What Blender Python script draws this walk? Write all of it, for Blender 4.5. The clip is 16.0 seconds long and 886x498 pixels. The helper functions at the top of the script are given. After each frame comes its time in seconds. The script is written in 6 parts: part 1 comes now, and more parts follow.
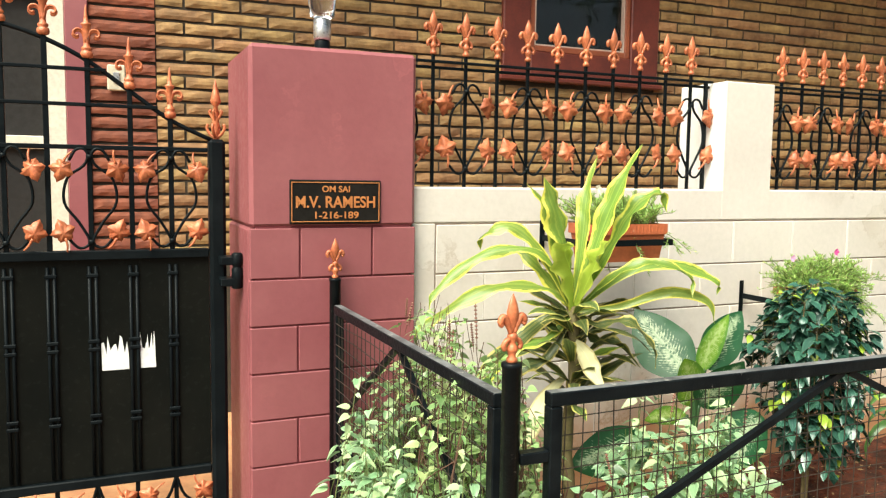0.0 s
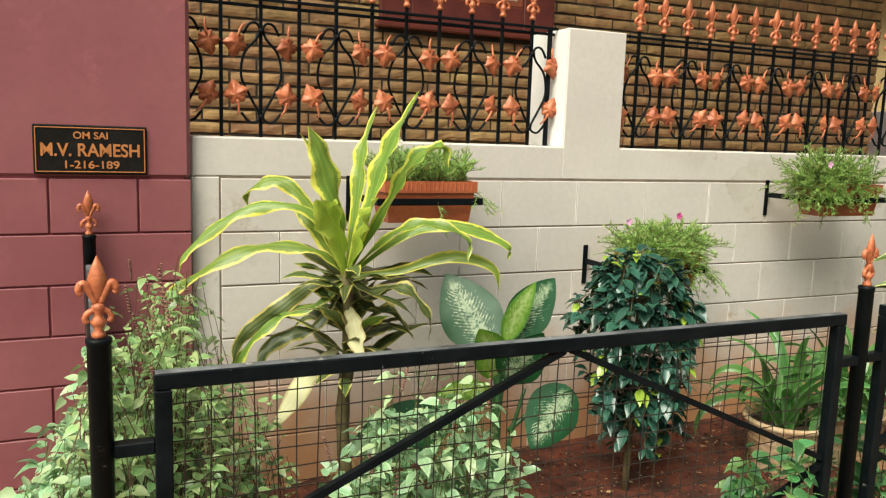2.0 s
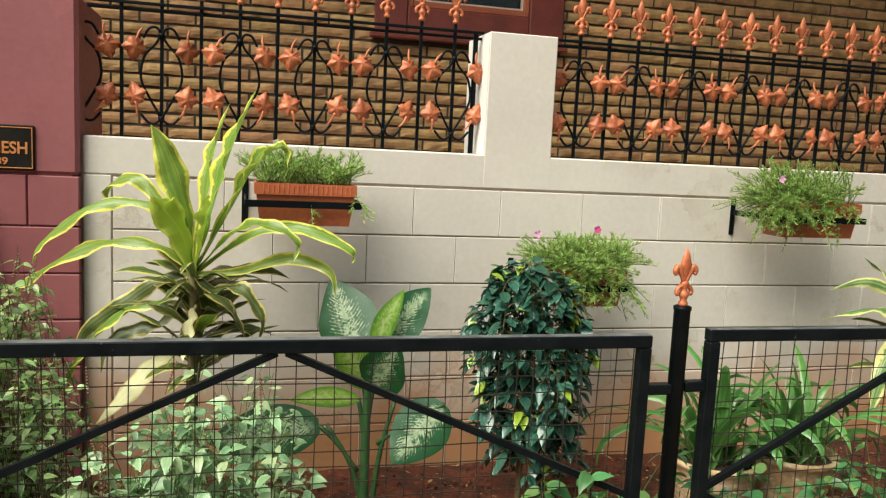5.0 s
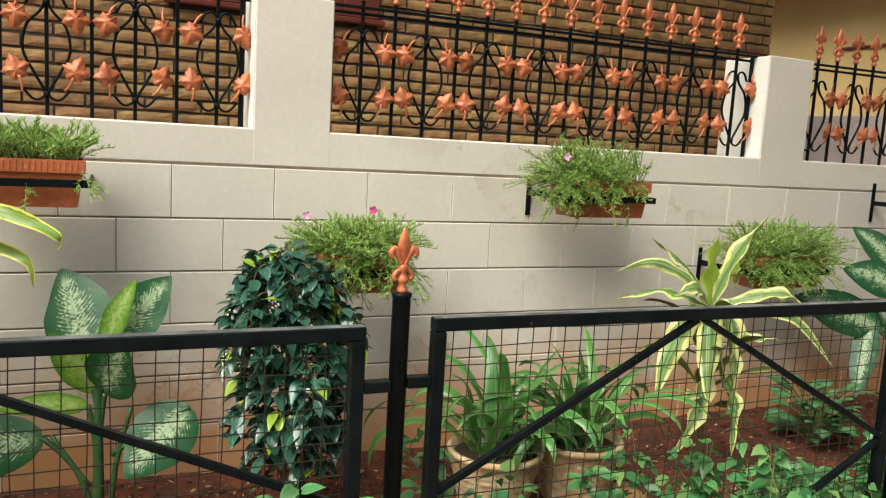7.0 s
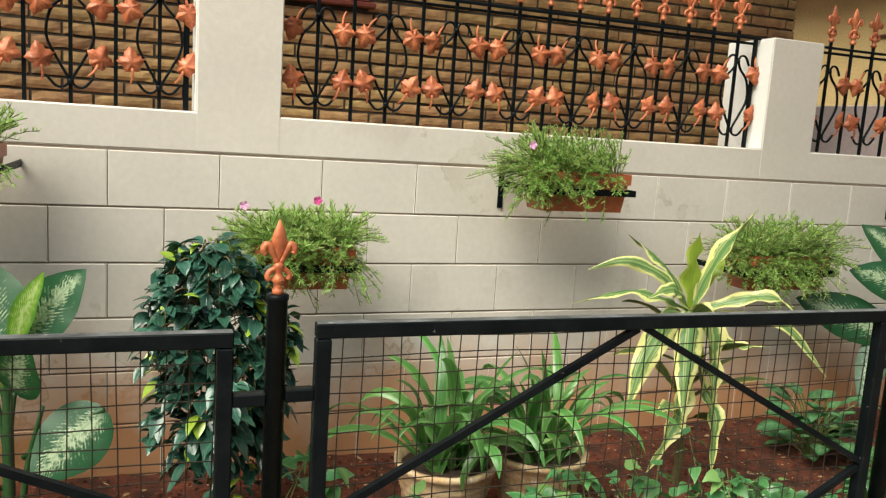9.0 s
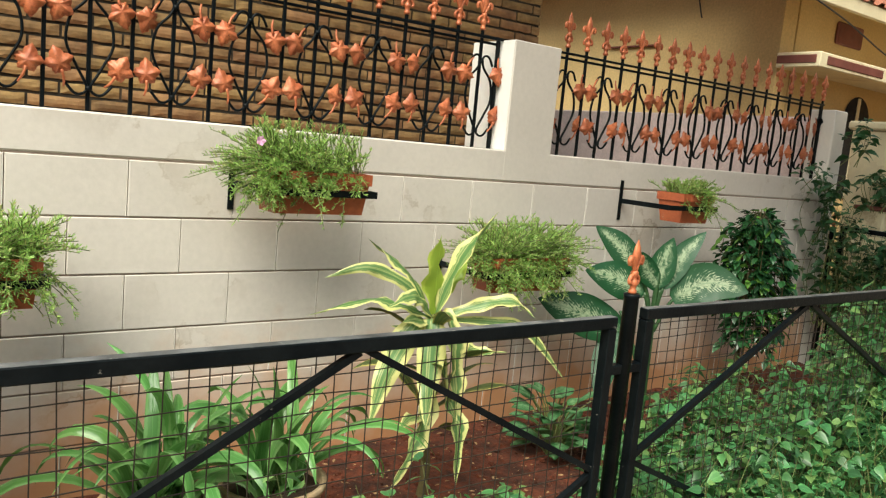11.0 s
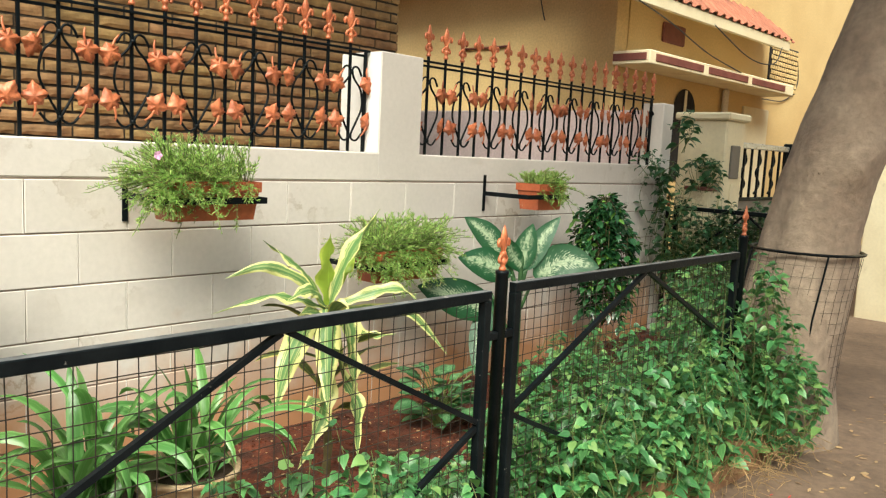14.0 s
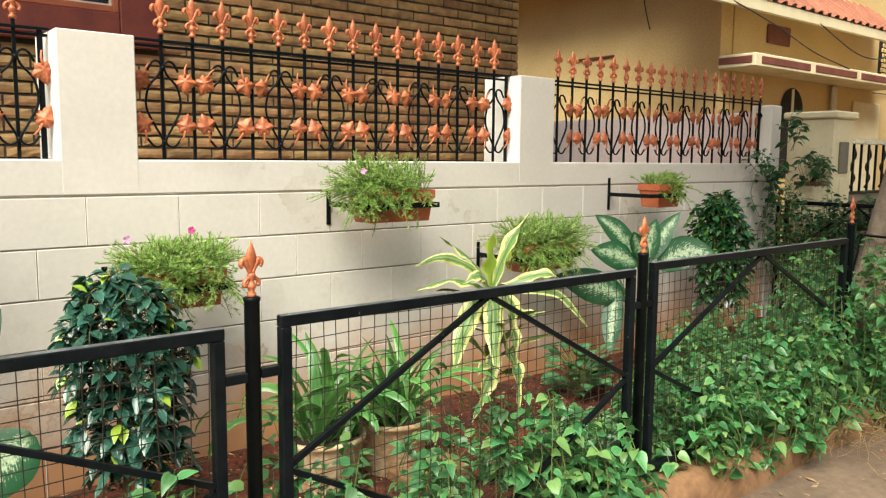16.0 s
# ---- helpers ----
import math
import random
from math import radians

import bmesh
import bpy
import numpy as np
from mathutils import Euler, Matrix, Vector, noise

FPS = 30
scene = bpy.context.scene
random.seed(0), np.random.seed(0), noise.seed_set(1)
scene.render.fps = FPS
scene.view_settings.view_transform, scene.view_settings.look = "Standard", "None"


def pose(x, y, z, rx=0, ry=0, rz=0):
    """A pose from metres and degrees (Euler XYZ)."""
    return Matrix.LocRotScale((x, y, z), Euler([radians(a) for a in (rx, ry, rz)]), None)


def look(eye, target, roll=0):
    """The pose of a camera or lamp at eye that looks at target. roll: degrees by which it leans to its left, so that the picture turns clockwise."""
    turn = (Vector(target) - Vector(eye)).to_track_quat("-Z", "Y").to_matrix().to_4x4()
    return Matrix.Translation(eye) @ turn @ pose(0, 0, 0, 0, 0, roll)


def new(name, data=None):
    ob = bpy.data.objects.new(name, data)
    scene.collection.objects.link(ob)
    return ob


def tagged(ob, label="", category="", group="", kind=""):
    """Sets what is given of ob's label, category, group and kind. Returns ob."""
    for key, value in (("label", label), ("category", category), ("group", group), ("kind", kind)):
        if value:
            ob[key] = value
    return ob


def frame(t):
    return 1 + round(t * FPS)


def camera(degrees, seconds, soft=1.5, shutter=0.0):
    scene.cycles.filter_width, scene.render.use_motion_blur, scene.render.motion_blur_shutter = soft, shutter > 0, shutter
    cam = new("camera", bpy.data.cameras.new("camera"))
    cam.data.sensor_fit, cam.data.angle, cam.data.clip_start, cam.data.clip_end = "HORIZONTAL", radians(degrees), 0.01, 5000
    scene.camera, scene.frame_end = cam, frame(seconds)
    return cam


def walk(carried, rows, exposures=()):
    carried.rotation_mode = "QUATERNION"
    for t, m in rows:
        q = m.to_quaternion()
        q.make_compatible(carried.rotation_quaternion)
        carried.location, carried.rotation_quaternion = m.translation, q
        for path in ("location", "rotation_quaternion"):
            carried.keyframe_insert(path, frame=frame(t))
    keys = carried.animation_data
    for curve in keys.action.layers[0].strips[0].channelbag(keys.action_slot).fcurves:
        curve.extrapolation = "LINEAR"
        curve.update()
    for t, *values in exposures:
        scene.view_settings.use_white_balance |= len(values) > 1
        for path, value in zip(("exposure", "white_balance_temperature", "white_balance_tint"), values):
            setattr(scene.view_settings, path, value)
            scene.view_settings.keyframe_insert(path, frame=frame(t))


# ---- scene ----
cam = camera(58.7, 16.0, 1.25)
PATH = [
    (0, (-0.729, -2.884, 1.436), (0.054, -1.053, 1.255), 0.8),
    (0.5, (-0.539, -2.854, 1.425), (0.214, -1.011, 1.238), 0.5),
    (1, (-0.294, -2.886, 1.42), (0.428, -1.035, 1.187), 1.9),
    (1.5, (-0.118, -2.919, 1.432), (0.634, -1.081, 1.192), 1.7),
    (2, (0.043, -2.926, 1.422), (0.857, -1.121, 1.14), 1.9),
    (2.5, (0.249, -2.994, 1.41), (1.104, -1.207, 1.134), 2.0),
    (3, (0.418, -3.081, 1.41), (1.151, -1.244, 1.11), 2.6),
    (3.2, (0.455, -3.098, 1.409), (1.156, -1.249, 1.112), 2.3),
    (5.3, (1.033, -3.179, 1.399), (1.521, -1.255, 1.16), 2.9),
    (5.5, (1.085, -3.192, 1.394), (1.597, -1.273, 1.161), 2.8),
    (6, (1.164, -3.2, 1.393), (1.751, -1.305, 1.143), 2.3),
    (6.5, (1.263, -3.133, 1.379), (1.915, -1.258, 1.142), 3.3),
    (7, (1.414, -3.049, 1.382), (2.196, -1.227, 1.115), 3.3),
    (7.5, (1.588, -3.064, 1.389), (2.275, -1.205, 1.118), 3.3),
    (8, (1.7, -3.087, 1.394), (2.357, -1.219, 1.118), 3.8),
    (8.5, (1.764, -3.042, 1.386), (2.437, -1.183, 1.084), 3.9),
    (9, (1.787, -2.965, 1.385), (2.472, -1.109, 1.089), 3.7),
    (9.5, (1.849, -2.912, 1.387), (2.776, -1.165, 1.087), 4.1),
    (10, (1.956, -2.847, 1.386), (2.959, -1.144, 1.08), 4.4),
    (10.2, (1.967, -2.8, 1.393), (3.003, -1.114, 1.098), 4.8),
    (12.5, (2.104, -2.841, 1.402), (3.472, -1.409, 1.125), 4.1),
    (13, (2.087, -2.87, 1.388), (3.474, -1.459, 1.099), 3.8),
    (13.5, (1.938, -2.922, 1.395), (3.397, -1.581, 1.125), 3.7),
    (14, (1.75, -3.003, 1.41), (3.193, -1.64, 1.169), 2.8),
    (14.5, (1.606, -3.118, 1.424), (2.759, -1.49, 1.277), 1.0),
    (15, (1.512, -3.265, 1.409), (2.676, -1.654, 1.184), 1.1),
    (15.5, (1.305, -3.316, 1.398), (2.536, -1.756, 1.177), 1.0),
    (16, (1.107, -3.322, 1.411), (2.37, -1.789, 1.184), 0.5),
]
# seconds, stops, kelvin, tint
EXPOSURES = [(0, 0.6, 6500, -2), (1, 0.3, 6500, -2), (2, 0.02, 6500, -2), (5.5, 0.0, 6500, -2), (9, 0.05, 6500, -2), (10, 0.08, 6500, -2), (12.5, 0.38, 6500, -2), (14.5, 0.5, 6500, -2), (16, 0.42, 6500, -2)]
walk(cam, [(t, look(eye, target, roll)) for t, eye, target, roll in PATH], EXPOSURES)

# ---- light ----
world = bpy.data.worlds.new("world")
scene.world = world
world.use_nodes = True
SUN_ELEV, SUN_AZ = 53.0, 234.0
sky = world.node_tree.nodes.new("ShaderNodeTexSky")
sky.sky_type, sky.sun_disc = "NISHITA", False
sky.sun_elevation, sky.sun_rotation = radians(SUN_ELEV), radians(SUN_AZ)
sky.air_density, sky.dust_density = 1.0, 7.0
world.node_tree.links.new(sky.outputs[0], world.node_tree.nodes["Background"].inputs[0])
world.node_tree.nodes["Background"].inputs[1].default_value = 0.115
sun = new("sun", bpy.data.lights.new("sun", "SUN"))
sun.data.energy, sun.data.angle, sun.data.color = 4.9, radians(46), (1.0, 0.95, 0.87)
sx, sy = math.sin(radians(SUN_AZ)), math.cos(radians(SUN_AZ))
sun.matrix_world = look((sx * 20, sy * 20, 20 * math.tan(radians(SUN_ELEV))), (0, 0, 0))

# ---- materials ----


def graph(name):
    m = bpy.data.materials.new(name)
    m.use_nodes = True
    nt = m.node_tree
    return m, nt, nt.nodes["Principled BSDF"]


def link(nt, a, b):
    nt.links.new(a, b)


def grain(nt, scale, detail=4.0, rough=0.55, stretch=None):
    g = nt.nodes.new("ShaderNodeNewGeometry")
    n = nt.nodes.new("ShaderNodeTexNoise")
    n.inputs["Scale"].default_value = scale
    n.inputs["Detail"].default_value = detail
    n.inputs["Roughness"].default_value = rough
    src = g.outputs["Position"]
    if stretch:
        mp = nt.nodes.new("ShaderNodeMapping")
        mp.inputs["Scale"].default_value = stretch
        link(nt, src, mp.inputs[0])
        src = mp.outputs[0]
    link(nt, src, n.inputs["Vector"])
    return n.outputs[0]


def span(nt, src, a, b, c=0.0, d=1.0):
    r = nt.nodes.new("ShaderNodeMapRange")
    for i, v in enumerate((a, b, c, d)):
        r.inputs[i + 1].default_value = v
    link(nt, src, r.inputs[0])
    return r.outputs[0]


def calc(nt, op, a, b=None):
    n = nt.nodes.new("ShaderNodeMath")
    n.operation = op
    for i, v in enumerate((a, b)):
        if v is None:
            continue
        if isinstance(v, (int, float)):
            n.inputs[i].default_value = v
        else:
            link(nt, v, n.inputs[i])
    return n.outputs[0]


def blend(nt, fac, a, b, mode="MIX"):
    n = nt.nodes.new("ShaderNodeMix")
    n.data_type, n.blend_type = "RGBA", mode
    for sock, v in ((n.inputs[0], fac), (n.inputs[6], a), (n.inputs[7], b)):
        if isinstance(v, (int, float)):
            sock.default_value = v
        elif isinstance(v, tuple):
            sock.default_value = (*v, 1.0)
        else:
            link(nt, v, sock)
    return n.outputs[2]


def vary(nt, col, amount, island=False, hue=0.0):
    src = nt.nodes.new("ShaderNodeNewGeometry").outputs["Random Per Island"] if island else nt.nodes.new("ShaderNodeObjectInfo").outputs["Random"]
    h = nt.nodes.new("ShaderNodeHueSaturation")
    link(nt, col, h.inputs["Color"])
    link(nt, span(nt, src, 0, 1, 1 - amount, 1 + amount), h.inputs["Value"])
    if hue:
        w = calc(nt, "FRACT", calc(nt, "MULTIPLY", src, 7.31))
        link(nt, span(nt, w, 0, 1, 0.5 - hue, 0.5 + hue), h.inputs["Hue"])
    return h.outputs[0]


def relief(nt, bsdf, height, dist, strength=0.6):
    b = nt.nodes.new("ShaderNodeBump")
    b.inputs["Strength"].default_value = strength
    b.inputs["Distance"].default_value = dist
    link(nt, height, b.inputs["Height"])
    link(nt, b.outputs[0], bsdf.inputs["Normal"])


def surf(name, a, b, scale=3.0, fine=45.0, rough=0.7, metal=0.0, dist=0.002, spread=0.0, island=False, hue=0.0, stain=None, spec=0.5, amp=0.15, chips=None, marks=None):
    """Two tones in patches, a fine grain over them, and relief."""
    m, nt, p = graph(name)
    col = blend(nt, span(nt, grain(nt, scale), 0.35, 0.68), a, b)
    f = grain(nt, fine, 5.0, 0.6)
    shade = span(nt, f, 0.3, 0.7, 1 - amp, 1 + amp * 0.8)
    col = blend(nt, 1.0, col, shade, "MULTIPLY")
    if spread:
        col = vary(nt, col, spread, island, hue)
    if marks:
        tone, low, size = marks
        n1 = grain(nt, size, 9.0, 0.62)
        n2 = grain(nt, size * 0.45, 3.0)
        m1 = calc(nt, "MULTIPLY", span(nt, n1, low, low + 0.05), span(nt, n2, 0.5, 0.62))
        rim = span(nt, calc(nt, "ABSOLUTE", calc(nt, "SUBTRACT", n1, low + 0.015)), 0.0, 0.02, 1.0, 0.0)
        rim = calc(nt, "MULTIPLY", rim, span(nt, n2, 0.52, 0.66))
        col = blend(nt, calc(nt, "MULTIPLY", calc(nt, "MAXIMUM", calc(nt, "MULTIPLY", m1, 0.4), rim), 0.8), col, tone)
    if chips:
        tone, low, size = chips
        col = blend(nt, span(nt, grain(nt, size, 8.0, 0.7), low, low + 0.04), col, tone)
    if stain:
        tone, low, high = stain
        z = nt.nodes.new("ShaderNodeSeparateXYZ")
        link(nt, nt.nodes.new("ShaderNodeNewGeometry").outputs["Position"], z.inputs[0])
        wob = calc(nt, "ADD", z.outputs[2], span(nt, grain(nt, 3.5, 6.0), 0.3, 0.7, -0.16, 0.16))
        col = blend(nt, span(nt, wob, low, high, 0.85, 0.0), col, tone)
    link(nt, col, p.inputs["Base Color"])
    p.inputs["Metallic"].default_value = metal
    p.inputs["Specular IOR Level"].default_value = spec
    link(nt, span(nt, f, 0.3, 0.7, rough - 0.08, min(1, rough + 0.1)), p.inputs["Roughness"])
    relief(nt, p, f, dist)
    return m


def leaf_surf(name, mid, edge, border, rough=0.4, spread=0.15, island=True, hue=0.015, glow=0.3, vein=None, streak=0.0, patch=None, spec=0.5):
    """A leaf: mid tone, a border tone outside |u| = border, optional feathered veins or long streaks; some light comes through."""
    m, nt, p = graph(name)
    uv = nt.nodes.new("ShaderNodeUVMap")
    uv.uv_map = "leaf"
    s = nt.nodes.new("ShaderNodeSeparateXYZ")
    link(nt, uv.outputs[0], s.inputs[0])
    u = calc(nt, "ABSOLUTE", s.outputs[0])
    g = grain(nt, 30.0, 3.0)
    wob = calc(nt, "ADD", u, span(nt, g, 0.3, 0.7, -0.12, 0.12))
    col = blend(nt, span(nt, wob, border - 0.06, border + 0.06), mid, edge)
    if streak:
        w = nt.nodes.new("ShaderNodeTexNoise")
        w.noise_dimensions = "1D"
        w.inputs["Scale"].default_value = 5.0
        link(nt, calc(nt, "ADD", calc(nt, "MULTIPLY", s.outputs[0], 1.4), nt.nodes.new("ShaderNodeObjectInfo").outputs["Random"]), w.inputs["W"])
        col = blend(nt, span(nt, w.outputs[0], 0.5, 0.62, 0.0, streak), col, edge)
    if vein:
        tone, reach = vein
        slant = calc(nt, "SUBTRACT", s.outputs[1], calc(nt, "MULTIPLY", u, 0.3))
        ph = calc(nt, "ADD", calc(nt, "MULTIPLY", slant, 135.0), calc(nt, "MULTIPLY", grain(nt, 22.0, 3.0), 3.6))
        comb = calc(nt, "MULTIPLY", span(nt, calc(nt, "SINE", ph), 0.1, 0.9), span(nt, grain(nt, 75.0, 3.0), 0.38, 0.56))
        ends = span(nt, calc(nt, "ADD", u, span(nt, grain(nt, 45.0, 3.0), 0.3, 0.7, -0.28, 0.28)), reach - 0.2, reach + 0.08, 1.0, 0.0)
        core = calc(nt, "MULTIPLY", span(nt, calc(nt, "ADD", u, span(nt, grain(nt, 90.0, 3.0), 0.3, 0.7, -0.2, 0.2)), 0.12, 0.34, 0.75, 0.0), span(nt, grain(nt, 50.0, 2.0), 0.35, 0.5))
        mask = calc(nt, "MULTIPLY", calc(nt, "MAXIMUM", comb, core), ends)
        tipped = span(nt, calc(nt, "ABSOLUTE", calc(nt, "SUBTRACT", s.outputs[1], 0.48)), 0.34, 0.46, 1.0, 0.0)
        col = blend(nt, calc(nt, "MULTIPLY", mask, tipped), col, tone)
    rib = span(nt, u, 0.0, 0.07, 1.0, 0.0)
    col = blend(nt, calc(nt, "MULTIPLY", rib, 0.35), col, tuple(min(1, c * 1.9 + 0.03) for c in mid))
    col = vary(nt, col, spread, island, hue)
    if patch:
        tone, share = patch
        r = nt.nodes.new("ShaderNodeNewGeometry").outputs["Random Per Island"]
        pick = calc(nt, "GREATER_THAN", calc(nt, "FRACT", calc(nt, "MULTIPLY", r, 13.7)), 1.0 - share)
        col = blend(nt, pick, col, tone)
    link(nt, col, p.inputs["Base Color"])
    p.inputs["Roughness"].default_value = rough
    p.inputs["Specular IOR Level"].default_value = spec
    t = nt.nodes.new("ShaderNodeBsdfTranslucent")
    link(nt, blend(nt, 0.5, col, tuple(min(1.0, c * 1.5) for c in mid)), t.inputs[0])
    mx = nt.nodes.new("ShaderNodeMixShader")
    mx.inputs[0].default_value = glow
    link(nt, p.outputs[0], mx.inputs[1])
    link(nt, t.outputs[0], mx.inputs[2])
    link(nt, mx.outputs[0], nt.nodes["Material Output"].inputs[0])
    relief(nt, p, calc(nt, "ADD", g, calc(nt, "MULTIPLY", rib, 0.6)), 0.002, 0.5)
    return m


def glass_surf(name, tint, rough=0.02):
    m, nt, p = graph(name)
    p.inputs["Base Color"].default_value = (*tint, 1)
    p.inputs["Roughness"].default_value = rough
    p.inputs["Transmission Weight"].default_value = 1.0
    p.inputs["IOR"].default_value = 1.45
    return m


M_WALL = surf("cream wall paint", (0.618, 0.559, 0.514), (0.698, 0.632, 0.582), 1.4, 40, 0.62, dist=0.0012, amp=0.05, spread=0.03, marks=((0.36, 0.28, 0.21), 0.535, 2.6), stain=((0.56, 0.24, 0.08), 0.18, 0.60))
M_WHITE = surf("white pillar paint", (0.80, 0.75, 0.70), (0.72, 0.67, 0.62), 1.3, 40, 0.6, dist=0.0012, amp=0.035, marks=((0.45, 0.38, 0.31), 0.57, 2.8))
# Whiter than the wall paint: light from the left is put into this colour.
M_LIT_REVEAL = surf("lit side white", (0.88, 0.86, 0.83), (0.82, 0.80, 0.77), 2.0, 40, 0.6, dist=0.001, amp=0.03)
# Groove colour is darkened to carry the shade inside the scored lines.
M_GROOVE_SHADE = surf("wall groove with painted shade", (0.27, 0.20, 0.16), (0.36, 0.28, 0.23), 6, 60, 0.9)
M_MAROON = surf("maroon pillar paint", (0.235, 0.066, 0.076), (0.285, 0.094, 0.102), 1.6, 40, 0.5, dist=0.0012, amp=0.06, marks=((0.36, 0.11, 0.12), 0.55, 3.0))
M_MGROOVE = surf("maroon groove", (0.13, 0.02, 0.028), (0.16, 0.026, 0.034), 6, 60, 0.8)
M_BRICK = surf("ochre brick", (0.37, 0.225, 0.095), (0.225, 0.124, 0.053), 7.0, 19, 0.8, dist=0.012, amp=0.24, spread=0.2, hue=0.012)
M_BRICKS = surf("ochre bricks", (0.37, 0.225, 0.095), (0.225, 0.124, 0.053), 7.0, 19, 0.8, dist=0.012, amp=0.24, spread=0.2, island=True, hue=0.012)
M_REDBRICK = surf("red brick", (0.27, 0.085, 0.045), (0.17, 0.05, 0.03), 8.0, 19, 0.8, dist=0.01, amp=0.24, spread=0.15)
M_MORTAR = surf("dark mortar", (0.035, 0.028, 0.02), (0.06, 0.045, 0.03), 8, 50, 0.95, dist=0.003)
M_IRON = surf("black painted iron", (0.003, 0.005, 0.0065), (0.006, 0.0085, 0.010), 9, 60, 0.4, dist=0.0006, spec=0.1)
M_WORN = surf("worn black iron", (0.003, 0.005, 0.0065), (0.007, 0.0095, 0.011), 14, 80, 0.36, dist=0.0016, spec=0.12, chips=((0.20, 0.19, 0.175), 0.665, 30.0))
# Rubbed paint made paler: the sky's reflection on rail tops is in this colour.
M_SCUFF_SHEEN = surf("rubbed grey paint with sky sheen", (0.17, 0.175, 0.18), (0.05, 0.053, 0.056), 14, 60, 0.5, dist=0.0008, amp=0.3, chips=((0.30, 0.29, 0.27), 0.6, 18.0))
M_WIRE = surf("rusty wire", (0.022, 0.018, 0.016), (0.055, 0.034, 0.024), 12, 60, 0.6)
M_COPPER = surf("copper orange paint", (0.56, 0.175, 0.075), (0.40, 0.105, 0.045), 22, 90, 0.42, metal=0.1, dist=0.0025, spread=0.16, amp=0.3, chips=((0.16, 0.05, 0.03), 0.62, 45.0))
M_WOOD = surf("red brown window wood", (0.15, 0.032, 0.022), (0.10, 0.022, 0.017), 7, 60, 0.4, dist=0.001)
M_SASH = surf("warm brown sash wood", (0.30, 0.085, 0.04), (0.22, 0.06, 0.03), 7, 60, 0.4, dist=0.001)
M_BEAD = surf("pale beading", (0.55, 0.42, 0.36), (0.45, 0.34, 0.3), 8, 60, 0.6)
M_TERRA = surf("orange plastic planter", (0.47, 0.125, 0.05), (0.36, 0.085, 0.035), 8, 70, 0.45, dist=0.0007, chips=((0.5, 0.25, 0.15), 0.66, 18.0))
M_POT = surf("pale clay pot", (0.60, 0.45, 0.29), (0.42, 0.25, 0.12), 11, 40, 0.8, dist=0.006, amp=0.3, chips=((0.7, 0.62, 0.5), 0.6, 14.0))
M_SOIL = surf("red soil", (0.042, 0.0115, 0.005), (0.155, 0.036, 0.014), 9, 42, 0.95, dist=0.03, amp=0.45)
M_PEAT = surf("dark potting soil", (0.035, 0.02, 0.012), (0.06, 0.035, 0.02), 12, 60, 0.95, dist=0.008)
M_KERB = surf("ochre plastered kerb", (0.32, 0.17, 0.082), (0.20, 0.10, 0.047), 5, 30, 0.9, dist=0.012, amp=0.25, marks=((0.12, 0.06, 0.035), 0.53, 3.0))
M_ROAD = surf("dusty street earth", (0.215, 0.145, 0.10), (0.125, 0.082, 0.055), 1.3, 24, 0.95, dist=0.014, amp=0.25, marks=((0.10, 0.065, 0.045), 0.53, 2.0))
M_YARD = surf("terracotta yard tile", (0.55, 0.30, 0.15), (0.45, 0.2, 0.1), 6, 40, 0.5)
M_CREAM = surf("cream house paint", (0.66, 0.48, 0.225), (0.58, 0.40, 0.18), 1.1, 40, 0.75, dist=0.001)
M_PALE = surf("pale cream paint", (0.78, 0.69, 0.48), (0.70, 0.60, 0.40), 2.5, 40, 0.75, dist=0.0006, amp=0.06, marks=((0.45, 0.33, 0.2), 0.56, 3.0))
M_SOFFIT = surf("whitewashed soffit", (0.72, 0.66, 0.55), (0.64, 0.58, 0.48), 2.0, 40, 0.8)
M_TILE = surf("red roof tile", (0.35, 0.125, 0.072), (0.27, 0.092, 0.052), 6, 40, 0.7, dist=0.003, spread=0.15)
M_INSET = surf("maroon inset", (0.19, 0.06, 0.045), (0.14, 0.04, 0.03), 8, 40, 0.7)
# Near-black colour holds the shade of unlit rooms behind openings and lattice.
M_UNLIT = surf("painted interior shade", (0.006, 0.005, 0.005), (0.012, 0.010, 0.009), 4, 30, 0.8)
M_BARK = surf("grey brown bark", (0.32, 0.245, 0.18), (0.22, 0.16, 0.118), 3.2, 22, 0.9, dist=0.02, amp=0.22, chips=((0.12, 0.085, 0.06), 0.66, 7.0))
M_STEM = surf("brown stem", (0.16, 0.12, 0.055), (0.10, 0.085, 0.03), 30, 90, 0.8)
M_SPIKE = surf("reddish seed husk", (0.22, 0.10, 0.07), (0.14, 0.06, 0.04), 30, 90, 0.8)
M_TWIG = surf("reddish twig", (0.13, 0.06, 0.04), (0.09, 0.05, 0.03), 25, 90, 0.7)
M_GSTEM = surf("green stem", (0.11, 0.17, 0.045), (0.16, 0.15, 0.06), 25, 90, 0.6)
M_DSTEM = surf("dark green stem", (0.025, 0.07, 0.022), (0.04, 0.095, 0.03), 25, 90, 0.45)
M_DRY = surf("dry straw", (0.36, 0.24, 0.11), (0.26, 0.15, 0.065), 30, 90, 0.9, spread=0.3, island=True)
M_DEAD = surf("dead leaf", (0.42, 0.29, 0.15), (0.24, 0.13, 0.06), 14, 60, 0.85, spread=0.25, island=True)
M_GLASS = glass_surf("window glass", (0.6, 0.62, 0.6))
M_LAMPGLASS = glass_surf("lamp glass", (0.9, 0.92, 0.9), 0.08)
M_CHROME = surf("galvanised metal", (0.6, 0.6, 0.6), (0.5, 0.5, 0.5), 10, 50, 0.3, metal=0.9)
